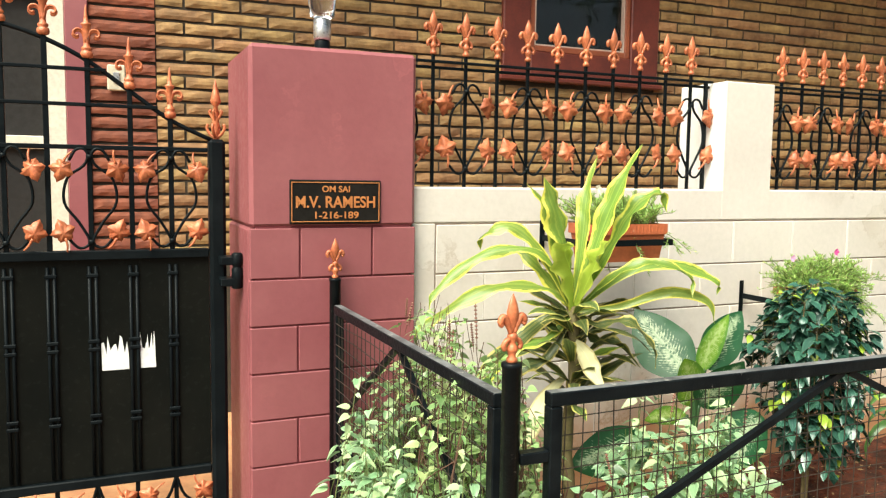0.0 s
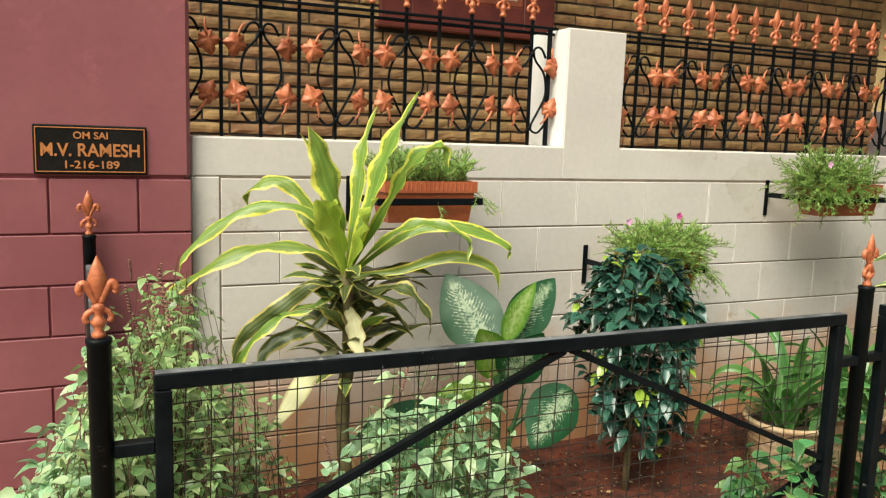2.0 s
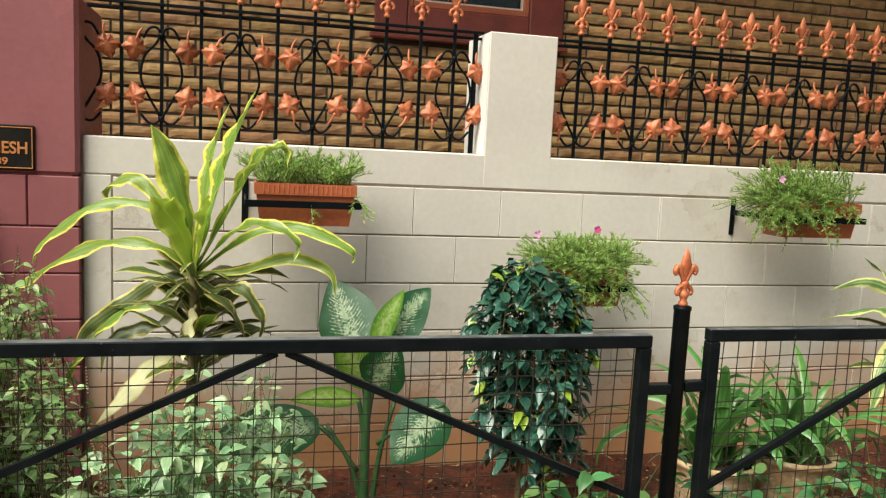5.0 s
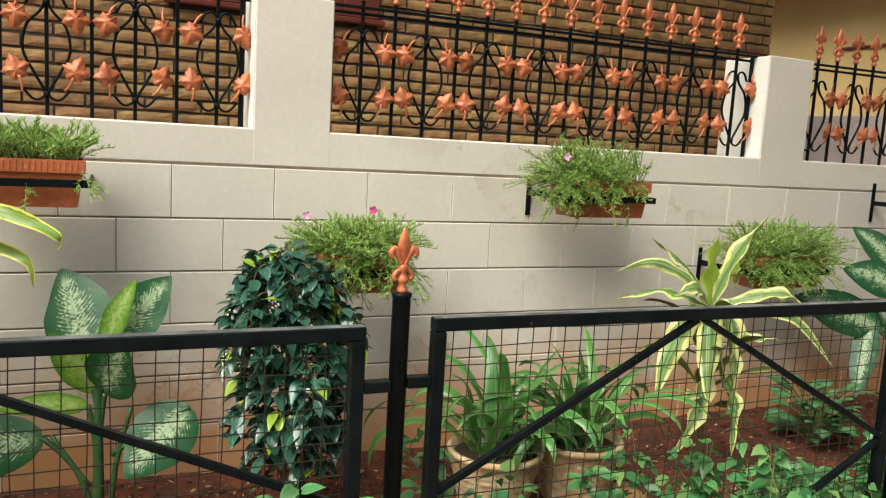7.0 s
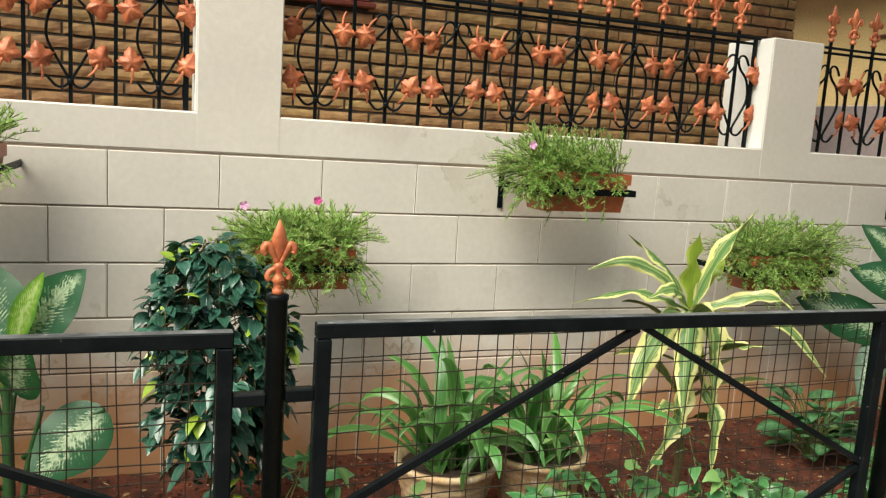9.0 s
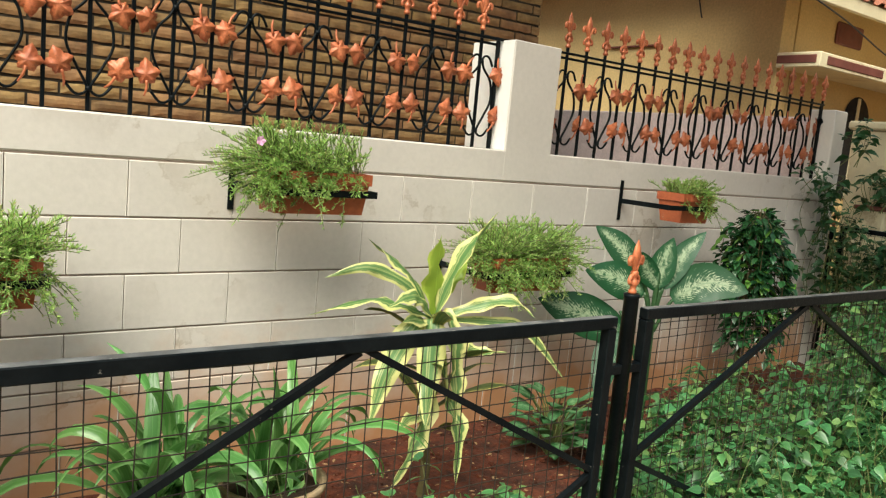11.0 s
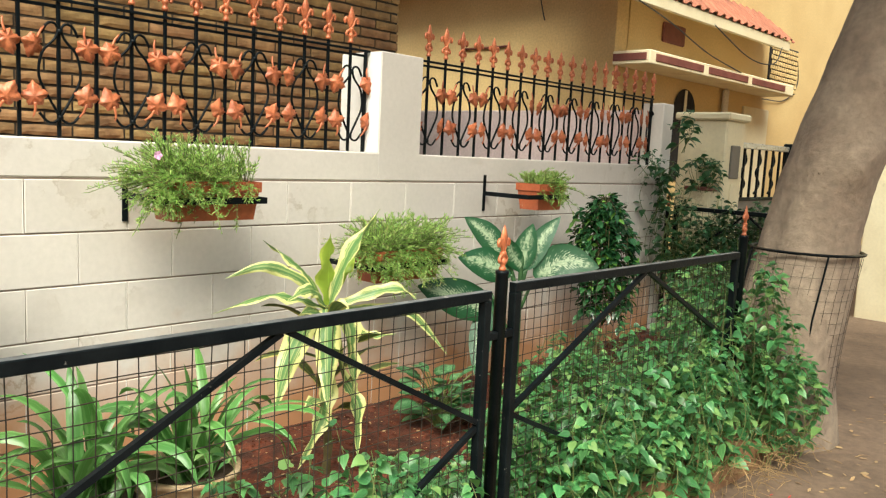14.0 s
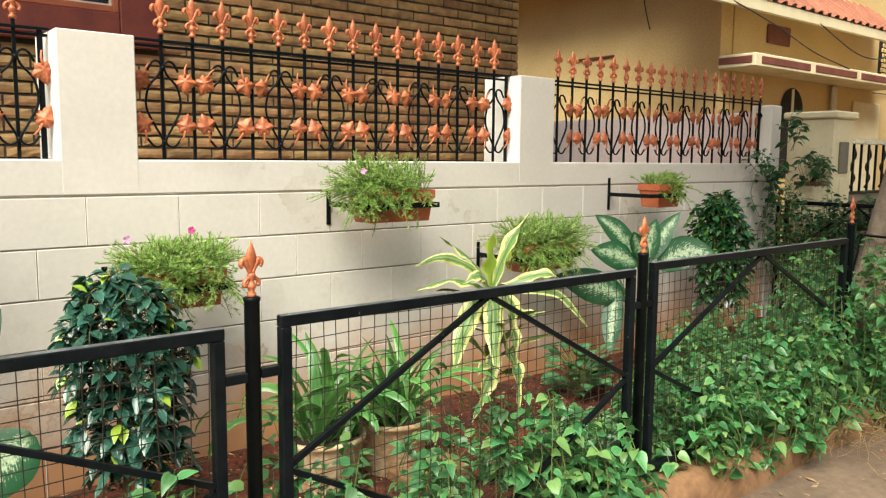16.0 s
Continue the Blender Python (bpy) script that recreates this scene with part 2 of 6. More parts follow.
M_SHEET = surf("black sheet metal", (0.005, 0.006, 0.0055), (0.009, 0.0095, 0.008), 3.0, 40, 0.22, dist=0.0006, spec=0.08)
M_STICKER = surf("white torn sticker", (0.85, 0.85, 0.85), (0.78, 0.78, 0.78), 9, 50, 0.4)
M_PLAQUE = surf("black plaque", (0.010, 0.009, 0.008), (0.016, 0.014, 0.012), 9, 60, 0.4, spec=0.12)
M_GOLD = surf("orange gold lettering", (0.58, 0.22, 0.07), (0.50, 0.18, 0.055), 14, 60, 0.5, metal=0.2)
M_SWITCH = surf("ivory plastic", (0.62, 0.56, 0.42), (0.55, 0.5, 0.38), 10, 60, 0.4)
M_LILAC = surf("pinkish white wall", (0.66, 0.55, 0.55), (0.6, 0.5, 0.5), 1.6, 60, 0.7)
M_BLOOM = surf("magenta petal", (0.62, 0.05, 0.26), (0.7, 0.12, 0.36), 40, 90, 0.6)
M_PINK = surf("pale pink petal", (0.75, 0.35, 0.6), (0.8, 0.45, 0.66), 40, 90, 0.6)
M_RED = surf("red petal", (0.6, 0.02, 0.02), (0.5, 0.03, 0.02), 40, 90, 0.6)
M_GATEGREY = surf("dusty grey sheet", (0.17, 0.15, 0.13), (0.12, 0.105, 0.09), 5, 40, 0.6)
M_CABLE = surf("black cable", (0.02, 0.02, 0.02), (0.03, 0.03, 0.03), 20, 60, 0.6)

L_DRAC = leaf_surf("yellow edged leaf", (0.165, 0.27, 0.045), (0.78, 0.73, 0.13), 0.74, 0.34, 0.2, False, 0.012, 0.3, streak=0.25)
L_DRACOLD = leaf_surf("olive old leaf", (0.055, 0.09, 0.026), (0.52, 0.45, 0.13), 0.76, 0.42, 0.35, False, 0.015, 0.25, streak=0.3)
L_DRACB = leaf_surf("cream edged leaf", (0.11, 0.22, 0.07), (0.76, 0.73, 0.30), 0.62, 0.36, 0.12, False, 0.01, 0.28, streak=0.5)
L_DRACY = leaf_surf("young lime leaf", (0.34, 0.47, 0.06), (0.5, 0.58, 0.1), 0.75, 0.36, 0.1, False, 0.01, 0.34, streak=0.1)
L_DIEF = leaf_surf("white veined dark leaf", (0.020, 0.095, 0.034), (0.018, 0.085, 0.028), 0.8, 0.42, 0.1, False, 0.008, 0.22, vein=((0.58, 0.68, 0.44), 0.52))
L_LIME = leaf_surf("lime new leaf", (0.20, 0.36, 0.03), (0.12, 0.27, 0.035), 0.7, 0.36, 0.1, False, 0.008, 0.32, vein=((0.60, 0.68, 0.30), 0.75))
L_LILY = leaf_surf("grass green blade", (0.085, 0.205, 0.05), (0.14, 0.28, 0.085), 0.6, 0.26, 0.45, False, 0.012, 0.3)
L_FICUS = leaf_surf("glossy blue green leaf", (0.030, 0.085, 0.060), (0.045, 0.115, 0.075), 0.75, 0.2, 0.45, True, 0.012, 0.12, patch=((0.30, 0.42, 0.05), 0.07), spec=0.65)
L_FIG = leaf_surf("glossy deep green leaf", (0.026, 0.092, 0.030), (0.04, 0.13, 0.042), 0.75, 0.27, 0.5, True, 0.015, 0.15, patch=((0.14, 0.30, 0.05), 0.12), spec=0.95)
L_VINE = leaf_surf("fresh green leaf", (0.075, 0.22, 0.072), (0.115, 0.285, 0.095), 0.7, 0.36, 0.5, True, 0.02, 0.3, patch=((0.21, 0.36, 0.11), 0.2), spec=0.7)
L_BUSH = leaf_surf("pale green leaf", (0.26, 0.40, 0.15), (0.36, 0.50, 0.21), 0.7, 0.34, 0.6, True, 0.022, 0.28, patch=((0.42, 0.50, 0.22), 0.25), spec=0.7)
L_STRAW = leaf_surf("dry pale leaf", (0.66, 0.62, 0.36), (0.5, 0.42, 0.2), 0.8, 0.6, 0.1, False, 0.01, 0.3)
L_WEED = leaf_surf("bluish pale leaf", (0.26, 0.42, 0.22), (0.36, 0.52, 0.29), 0.7, 0.34, 0.6, True, 0.02, 0.26, patch=((0.45, 0.56, 0.30), 0.3), spec=0.7)
L_NEEDLE = leaf_surf("succulent needle", (0.31, 0.47, 0.125), (0.40, 0.55, 0.17), 0.8, 0.5, 0.4, True, 0.02, 0.42, patch=((0.5, 0.46, 0.2), 0.14))
L_CREEP = leaf_surf("dark creeper leaf", (0.035, 0.10, 0.035), (0.05, 0.14, 0.045), 0.7, 0.35, 0.35, True, 0.015, 0.25)

# ---- mesh tools ----


class Buf:
    """Gathers vertices, faces and leaf coordinates of one mesh."""

    def __init__(self):
        self.v, self.f, self.uv = [], [], []

    def add(self, vs, fs, uvs=None):
        n = len(self.v)
        self.v += [tuple(p) for p in vs]
        self.uv += uvs if uvs else [(0.0, 0.0)] * len(vs)
        self.f += [tuple(i + n for i in q) for q in fs]

    def mesh(self, name, material, smooth=False):
        me = bpy.data.meshes.new(name)
        me.from_pydata(self.v, [], self.f)
        me.materials.append(material)
        lay = me.uv_layers.new(name="leaf")
        idx = np.empty(len(me.loops), dtype=np.int32)
        me.loops.foreach_get("vertex_index", idx)
        lay.data.foreach_set("uv", np.array(self.uv, dtype=np.float32)[idx].ravel())
        if smooth:
            me.polygons.foreach_set("use_smooth", [True] * len(me.polygons))
        me.update()
        return me


def thing(name, label, category, at=(0, 0, 0), group="", kind=""):
    ob = new(name)
    ob.location = at
    ob.empty_display_size = 0.05
    return tagged(ob, label, category, group, kind)


def place(name, me, parent, label="", at=(0, 0, 0), turn=(0, 0, 0), size=(1, 1, 1)):
    """A mesh as a part, at a place in the world's metres (parents are only moved, never turned)."""
    ob = new(name, me)
    if parent:
        base = Vector(parent.location)
        if parent.parent:
            base = base + Vector(parent.parent.location)
        ob.parent = parent
        ob.location = Vector(at) - base
    else:
        ob.location = at
    ob.rotation_euler = [radians(a) for a in turn]
    ob.scale = size
    if label:
        ob["label"] = label
    return ob


def part(name, buf, material, parent, label="", smooth=False):
    return place(name, buf.mesh(name, material, smooth), parent, label)


def block(buf, lo, hi, c=0.004):
    """A box with chamfered edges."""
    mid = [(a + b) / 2 for a, b in zip(lo, hi)]
    half = [(b - a) / 2 for a, b in zip(lo, hi)]
    c = min(c, min(half) * 0.8)
    ids, vs = {}, []
    for s in [(x, y, z) for x in (-1, 1) for y in (-1, 1) for z in (-1, 1)]:
        for ax in range(3):
            ids[s, ax] = len(vs)
            vs.append([mid[k] + s[k] * (half[k] - (0 if k == ax else c)) for k in range(3)])
    fs = []
    for ax in range(3):
        b, d = (ax + 1) % 3, (ax + 2) % 3
        for sg in (-1, 1):
            ring = []
            for p, q in ((-1, -1), (1, -1), (1, 1), (-1, 1)):
                s = [0, 0, 0]
                s[ax], s[b], s[d] = sg, p, q
                ring.append(ids[tuple(s), ax])
            fs.append(ring)
        for p in (-1, 1):
            for q in (-1, 1):
                s0, s1 = [0, 0, 0], [0, 0, 0]
                s0[ax], s0[b], s0[d] = -1, p, q
                s1[ax], s1[b], s1[d] = 1, p, q
                fs.append([ids[tuple(s0), b], ids[tuple(s1), b], ids[tuple(s1), d], ids[tuple(s0), d]])
    for s in [(x, y, z) for x in (-1, 1) for y in (-1, 1) for z in (-1, 1)]:
        fs.append([ids[s, 0], ids[s, 1], ids[s, 2]])
    out = []
    for q in fs:
        a, b2, c2 = (Vector(vs[i]) for i in q[:3])
        n = (b2 - a).cross(c2 - a)
        cen = sum((Vector(vs[i]) for i in q), Vector()) / len(q) - Vector(mid)
        out.append(q if n.dot(cen) > 0 else q[::-1])
    buf.add(vs, out)


def boxed(lo, hi, c=0.004):
    b = Buf()
    block(b, lo, hi, c)
    return b


def tube(buf, pts, r, n=6, flat=1.0):
    """A swept pipe; r is one radius or one for each point."""
    pts = [Vector(p) for p in pts]
    rs = r if isinstance(r, (list, tuple)) else [r] * len(pts)
    t0 = (pts[1] - pts[0]).normalized()
    ref = Vector((0, 1, 0)) if abs(t0.y) < 0.9 else Vector((1, 0, 0))
    side = t0.cross(ref).normalized()
    vs, fs = [], []
    for i, p in enumerate(pts):
        t = (pts[min(i + 1, len(pts) - 1)] - pts[max(i - 1, 0)]).normalized()
        side = (side - t * side.dot(t)).normalized()
        up = t.cross(side)
        for k in range(n):
            a = 2 * math.pi * (k + 0.5) / n
            vs.append(p + side * math.cos(a) * rs[i] + up * math.sin(a) * rs[i] * flat)
    for i in range(len(pts) - 1):
        for k in range(n):
            a, b = i * n + k, i * n + (k + 1) % n
            fs.append((a, b, b + n, a + n))
    fs.append(tuple(range(n))[::-1])
    fs.append(tuple(range((len(pts) - 1) * n, len(pts) * n)))
    buf.add(vs, fs)


def lathe(buf, prof, n=12, at=(0, 0, 0), deep=1.0):
    vs, fs = [], []
    for r, z in prof:
        for k in range(n):
            a = 2 * math.pi * k / n
            vs.append((at[0] + r * math.cos(a), at[1] + r * math.sin(a) * deep, at[2] + z))
    for i in range(len(prof) - 1):
        for k in range(n):
            a, b = i * n + k, i * n + (k + 1) % n
            fs.append((a, b, b + n, a + n))
    fs.append(tuple(range(n))[::-1])
    fs.append(tuple(range((len(prof) - 1) * n, len(prof) * n)))
    buf.add(vs, fs)


def smooth_line(pts, n=6):
    """Points along a soft curve through the given ones."""
    pts = [Vector(p) for p in pts]
    ext = [pts[0] * 2 - pts[1], *pts, pts[-1] * 2 - pts[-2]]
    out = []
    for i in range(len(pts) - 1):
        a, b, c, d = ext[i:i + 4]
        for k in range(n):
            t = k / n
            out.append(0.5 * ((2 * b) + (c - a) * t + (2 * a - 5 * b + 4 * c - d) * t * t + (3 * b - a - 3 * c + d) * t ** 3))
    out.append(pts[-1])
    return out


def sheet(buf, line, widths, side, fold=0.15, wave=0.0, twist=0.0):
    """A leaf blade along a line of points; side is its sideways direction, fold lifts its edges, twist turns it towards the tip."""
    n = len(line)
    vs, uvs, fs = [], [], []
    for i, p in enumerate(line):
        t = (line[min(i + 1, n - 1)] - line[max(i - 1, 0)]).normalized()
        s = (side - t * side.dot(t)).normalized()
        turn = twist * (i / (n - 1)) ** 1.6
        s = s * math.cos(turn) + s.cross(t) * math.sin(turn)
        up = s.cross(t)
        w = widths[i] * 0.5
        ripple = wave * math.sin(i * 1.15 + widths[n // 2] * 300) * w
        vs += [p - s * w + up * (fold * w + ripple), p, p + s * w + up * (fold * w - ripple)]
        v = i / (n - 1)
        uvs += [(-1.0, v), (0.0, v), (1.0, v)]
    for i in range(n - 1):
        a = i * 3
        fs += [(a, a + 1, a + 4, a + 3), (a + 1, a + 2, a + 5, a + 4)]
    buf.add(vs, fs, uvs)


LEAF_SHAPES = {
    "plain": (0.42, 1.0, 0.86, 0.46, 0.02), "blunt": (0.35, 0.95, 1.0, 0.68, 0.05), "oval": (0.16, 0.74, 1.0, 0.9, 0.5, 0.02),
    "heart": (0.62, 1.0, 0.94, 0.68, 0.34, 0.02), "needle": (0.3, 1.0, 0.05), "short": (0.25, 1.0, 0.7, 0.02)}


def small_leaf(buf, p, d, side, length, width, droop=0.25, shape="plain", fold=0.22):
    d = d.normalized()
    prof = LEAF_SHAPES[shape]
    rows = len(prof) - 1
    line = [p + d * (length * k / rows) + Vector((0, 0, -droop * length * (k / rows) ** 2)) for k in range(rows + 1)]
    sheet(buf, line, [width * k for k in prof], side, fold)


def rod(buf, a, b, w=0.012):
    """A straight square bar between two points."""
    tube(buf, [a, b], w * 0.7071, 4)

# ---- setting ----
GROUND, SOIL, LEDGE = -0.06, 0.04, 1.397

b = Buf()
b.add([(-300, -300, GROUND), (300, -300, GROUND), (300, 300, GROUND), (-300, 300, GROUND)], [(0, 1, 2, 3)])
ground = tagged(part("ground", b, M_ROAD, None), "dusty brown street earth with scattered litter", "ground", kind="structure")

# garden bed of red soil, uneven
b = Buf()
nx, ny = 150, 30
vs, fs = [], []
for i in range(nx + 1):
    for j in range(ny + 1):
        x, y = 0.02 + 7.3 * i / nx, -1.42 + 1.42 * j / ny
        h = noise.noise((x * 2.3, y * 2.3, 0.3)) * 0.025 + noise.noise((x * 11, y * 11, 4)) * 0.012 + noise.noise((x * 30, y * 30, 9)) * 0.006
        vs.append((x, y, SOIL + 0.01 * x + h))
for i in range(nx):
    for j in range(ny):
        a = i * (ny + 1) + j
        fs.append((a, a + ny + 1, a + ny + 2, a + 1))
b.add(vs, fs)
tagged(part("garden_soil", b, M_SOIL, None, smooth=True), "red garden soil bed, loose and uneven", "soil", kind="structure")

# kerb round the bed, hand-plastered
b = Buf()
vs, fs = [], []
prof = [(-0.02, GROUND - 0.03), (-0.015, 0.04), (0.005, 0.085), (0.04, 0.105), (0.15, 0.105), (0.18, 0.06), (0.18, -0.05)]
N = 90
for i in range(N + 1):
    x = -0.08 + 5.95 * i / N
    for k, (o, z) in enumerate(prof):
        w = noise.noise((x * 1.7, k * 0.6, 2)) * 0.018 + noise.noise((x * 7, k * 2.0, 5)) * 0.008
        vs.append((x, -1.57 + o + w, z + (w * 0.7 if k else 0)))
m = len(prof)
for i in range(N):
    for k in range(m - 1):
        a = i * m + k
        fs.append((a, a + m, a + m + 1, a + 1))
fs += [tuple(range(m)), tuple(range(N * m, N * m + m))[::-1]]
b.add(vs, fs)
tagged(part("kerb", b, M_KERB, None, smooth=True), "rough ochre plastered kerb edging the bed", "kerb", kind="structure")

# yard behind the wall
tagged(part("floor", boxed((-4, 0.2, -0.12), (7.4, 1.95, -0.01)), M_YARD, None), "terracotta yard floor behind the wall", "floor", kind="structure")

# compound wall: core, plain bands, raised panels
wall = thing("wall_front", "cream painted compound wall scored into blocks", "wall", (0.37, 0, 0), kind="structure")
part("core", boxed((0.36, 0.006, -0.1), (7.4, 0.2, LEDGE - 0.004), 0.002), M_GROOVE_SHADE, wall)
part("top_band", boxed((0.372, 0.0, 1.254), (7.4, 0.204, LEDGE), 0.006), M_WALL, wall)
part("side_band", boxed((0.372, 0.0, -0.1), (0.47, 0.02, 1.2525), 0.003), M_WALL, wall)
PITCH = 0.375


def wall_panels():
    made, seams = {}, {}
    for row in range(7):
        z1 = 1.25 - 0.2 * row
        z0 = z1 - 0.2 if row < 6 else -0.1
        first = 2.0 if row % 2 == 0 else 1.8125
        xs = sorted({0.473, 7.4, *[first + PITCH * k for k in range(-6, 16) if 0.55 < first + PITCH * k < 7.32]})
        for x0, x1 in zip(xs, xs[1:]):
            key = (round(x1 - x0, 3), round(z1 - z0, 3))
            if key not in made:
                made[key] = boxed((0.003, 0.0, 0.003), (key[0] - 0.003, 0.02, key[1] - 0.003), 0.0025).mesh("panel", M_WALL)
            if x0 > 0.5:
                jk = round(z1 - z0, 3)
                if jk not in seams:
                    seams[jk] = boxed((-0.0035, 0.0, 0.003), (-0.0005, 0.008, jk - 0.003), 0.0008).mesh("joint", M_WHITE)
                place("joint", seams[jk], wall, at=(x0, -0.0006, z0))
            place("panel", made[key], wall, at=(x0, random.uniform(-0.0012, 0.0012), z0))


# pillars of the compound wall
for x0, x1, back, z in ((1.917, 2.214, 0.31, 1.897), (4.42, 4.713, 0.31, 1.9)):
    p = thing("pillar", "cream white painted square wall pillar", "pillar", (x0, 0, LEDGE), group="wall pillars", kind="structure")
    part("shaft", boxed((x0, -0.0008, 1.256), (x1, back, z), 0.004), M_WALL, p)
    # Thin plate that brightens the side facing the light.
    part("reveal", boxed((x0 - 0.0035, 0.004, LEDGE + 0.001), (x0 - 0.0003, back - 0.004, z - 0.004), 0.0008), M_LIT_REVEAL, p, "left side, whitened for the light that falls on it")
p = thing("pillar", "white painted end pillar of the compound wall", "pillar", (7.3, 0, LEDGE), group="wall pillars", kind="structure")
part("shaft", boxed((7.3, -0.003, -0.1), (7.46, 0.19, 1.87), 0.008), M_WHITE, p)
tagged(part("wall_side", boxed((7.34, 0.192, -0.1), (7.5, 9.0, 1.82), 0.006), M_LILAC, None), "pinkish white boundary wall between the houses", "wall", kind="structure")

# maroon gate pillar
GP = (-0.262, 0.366, -0.045, 0.46, 1.897)
gp = thing("gate_pillar", "maroon painted gate pillar with scored blocks", "pillar", (0.05, 0.2, 0), kind="structure")
part("shaft", boxed((GP[0], GP[2] + 0.006, GROUND), (GP[1], GP[3], 1.06), 0.012), M_MGROOVE, gp)
part("head", boxed((GP[0] - 0.001, GP[2], 1.247), (GP[1] + 0.001, GP[3] + 0.001, GP[4]), 0.014), M_MAROON, gp)
PILLAR_ROWS = [1.247, 1.06, 0.886, 0.712, 0.538, 0.364, 0.19, GROUND]


def pillar_panels():
    for k in range(7):
        z1, z0 = PILLAR_ROWS[k], PILLAR_ROWS[k + 1]
        cuts = {0: (-0.082, 0.194), 2: (-0.09,), 4: (-0.09,), 6: (-0.09,)}.get(k, ())
        xs = [GP[0] - 0.001, *cuts, GP[1] + 0.001]
        for x0, x1 in zip(xs, xs[1:]):
            bb = boxed((x0 + (0.003 if x0 > -0.2 else 0), GP[2], z0 + 0.003), (x1 - (0.003 if x1 < 0.3 else 0), GP[2] + 0.03, z1 - 0.003), 0.003)
            part("panel", bb, M_MAROON, gp)
    part("side", boxed((GP[0] - 0.002, GP[2] + 0.031, GROUND), (GP[0] + 0.1, GP[3] + 0.001, 1.246), 0.01), M_MAROON, gp)
    part("side", boxed((GP[1] - 0.1, GP[2] + 0.031, GROUND), (GP[1] + 0.002, GP[3] + 0.001, 1.246), 0.01), M_MAROON, gp)
    part("core", boxed((GP[0] + 0.02, GP[2] + 0.007, 1.05), (GP[1] - 0.02, GP[3] - 0.02, 1.26), 0.002), M_MGROOVE, gp)


# ---- ochre brick house ----
HY = 1.93
WX0, WX1, WZ0, WZ1 = 1.735, 3.008, 2.13, 3.45
house = thing("brick_house", "house wall faced with ochre bricks in dark joints", "house", (3, HY, 0), kind="structure")
for lo, hi in (((-0.453, HY + 0.012, -0.1), (WX0, HY + 0.25, 4.2)), ((WX1, HY + 0.012, -0.1), (6.3, HY + 0.25, 4.2)),
               ((WX0, HY + 0.012, -0.1), (WX1, HY + 0.25, WZ0)), ((WX0, HY + 0.012, WZ1), (WX1, HY + 0.25, 4.2))):
    part("backing", boxed(lo, hi, 0.001), M_MORTAR, house)
part("side_wall", boxed((6.05, HY + 0.251, -0.1), (6.29, 9, 4.2), 0.002), M_MORTAR, house)
# Slab above the view, added to shade the upper bricks.
part("unseen_shade_slab", boxed((-0.4, 1.3, 3.47), (6.3, HY + 0.25, 3.62), 0.01), M_SOFFIT, house)
COURSE, BRICK = 0.0755, 0.318


def rough_brick(buf, x0, y0, z0, L, H, seed):
    """A split-faced brick: an uneven front grid with ragged edges, closed at the sides."""
    rg = random.Random(seed)
    nx, nz = max(2, int(L / 0.045)), 3
    vs, fs = [], []
    for i in range(nx + 1):
        for j in range(nz + 1):
            edge = i in (0, nx) or j in (0, nz)
            y = rg.uniform(0.001, 0.006) if edge else rg.uniform(-0.005, -0.001)
            z = z0 + H * j / nz + (rg.uniform(-0.0025, 0.0025) if j in (0, nz) else 0)
            vs.append((x0 + L * i / nx, y0 + y, z))
    m = nz + 1
    for i in range(nx):
        for j in range(nz):
            a = i * m + j
            fs.append((a, a + m, a + m + 1, a + 1))
    ring = [i * m for i in range(nx + 1)] + [nx * m + j for j in range(1, m)] + [i * m + nz for i in range(nx - 1, -1, -1)] + [j for j in range(nz - 1, 0, -1)]
    base = len(vs)
    vs += [(vs[r][0], y0 + 0.03, vs[r][2]) for r in ring]
    for k in range(len(ring)):
        q = (k + 1) % len(ring)
        fs.append((ring[k], base + k, base + q, ring[q]))
    buf.add(vs, fs)


def brick_wall():
    """Separate bricks in the stretch beside the camera's walk, the rest joined."""
    kinds, rest, count = {}, Buf(), 0
    row, z = 0, 0.95
    while z < 4.1:
        x = -0.45 - (BRICK / 2 if row % 2 else 0)
        while x < 6.3:
            x0, x1 = max(x, -0.45), min(x + BRICK - 0.015, 6.305)
            spans = [(x0, x1)]
            if z + COURSE > WZ0 and z < WZ1:
                spans = [(max(x0, WX1), x1), (x0, min(x1, WX0))]
                spans = [s for s in spans if s[1] - s[0] > 0.015]
                if x1 <= WX0 or x0 >= WX1:
                    spans = [(x0, x1)]
            for a, c in spans:
                if c - a < 0.015:
                    continue
                dy = random.uniform(-0.004, 0.004)
                if 1.4 < z < 2.9 and a > 2.2 and count < 290:
                    count += 1
                    key = (round(c - a, 3), count % 5)
                    if key not in kinds:
                        bb = Buf()
                        rough_brick(bb, 0, 0, 0, key[0], COURSE - 0.017, count)
                        kinds[key] = bb.mesh("brick", M_BRICK)
                    place("brick", kinds[key], house, at=(a, HY + dy, z))
                else:
                    rough_brick(rest, a, HY + dy, z, c - a, COURSE - 0.017, row * 100 + int(x * 10))
            x += BRICK
        z += COURSE
        row += 1
    tagged(part("bricks", rest, M_BRICKS, house), kind="stuff")


# strip of red brick, plaster jamb and dark doorway behind the gate
part("red_backing", boxed((-0.8, HY + 0.012, -0.1), (-0.454, HY + 0.25, 4.2), 0.001), M_MORTAR, house)


def red_bricks():
    kinds = []
    for k in range(5):
        bb = Buf()
        rough_brick(bb, 0, 0, 0, 0.34, 0.058, 700 + k)
        kinds.append(bb.mesh("red_brick", M_REDBRICK))
    z, k = 0.1, 0
    while z < 3.2:
        place("red_brick", kinds[k % 5], house, at=(-0.797, HY - 0.004 + random.uniform(-0.004, 0.004), z))
        z += 0.0755
        k += 1


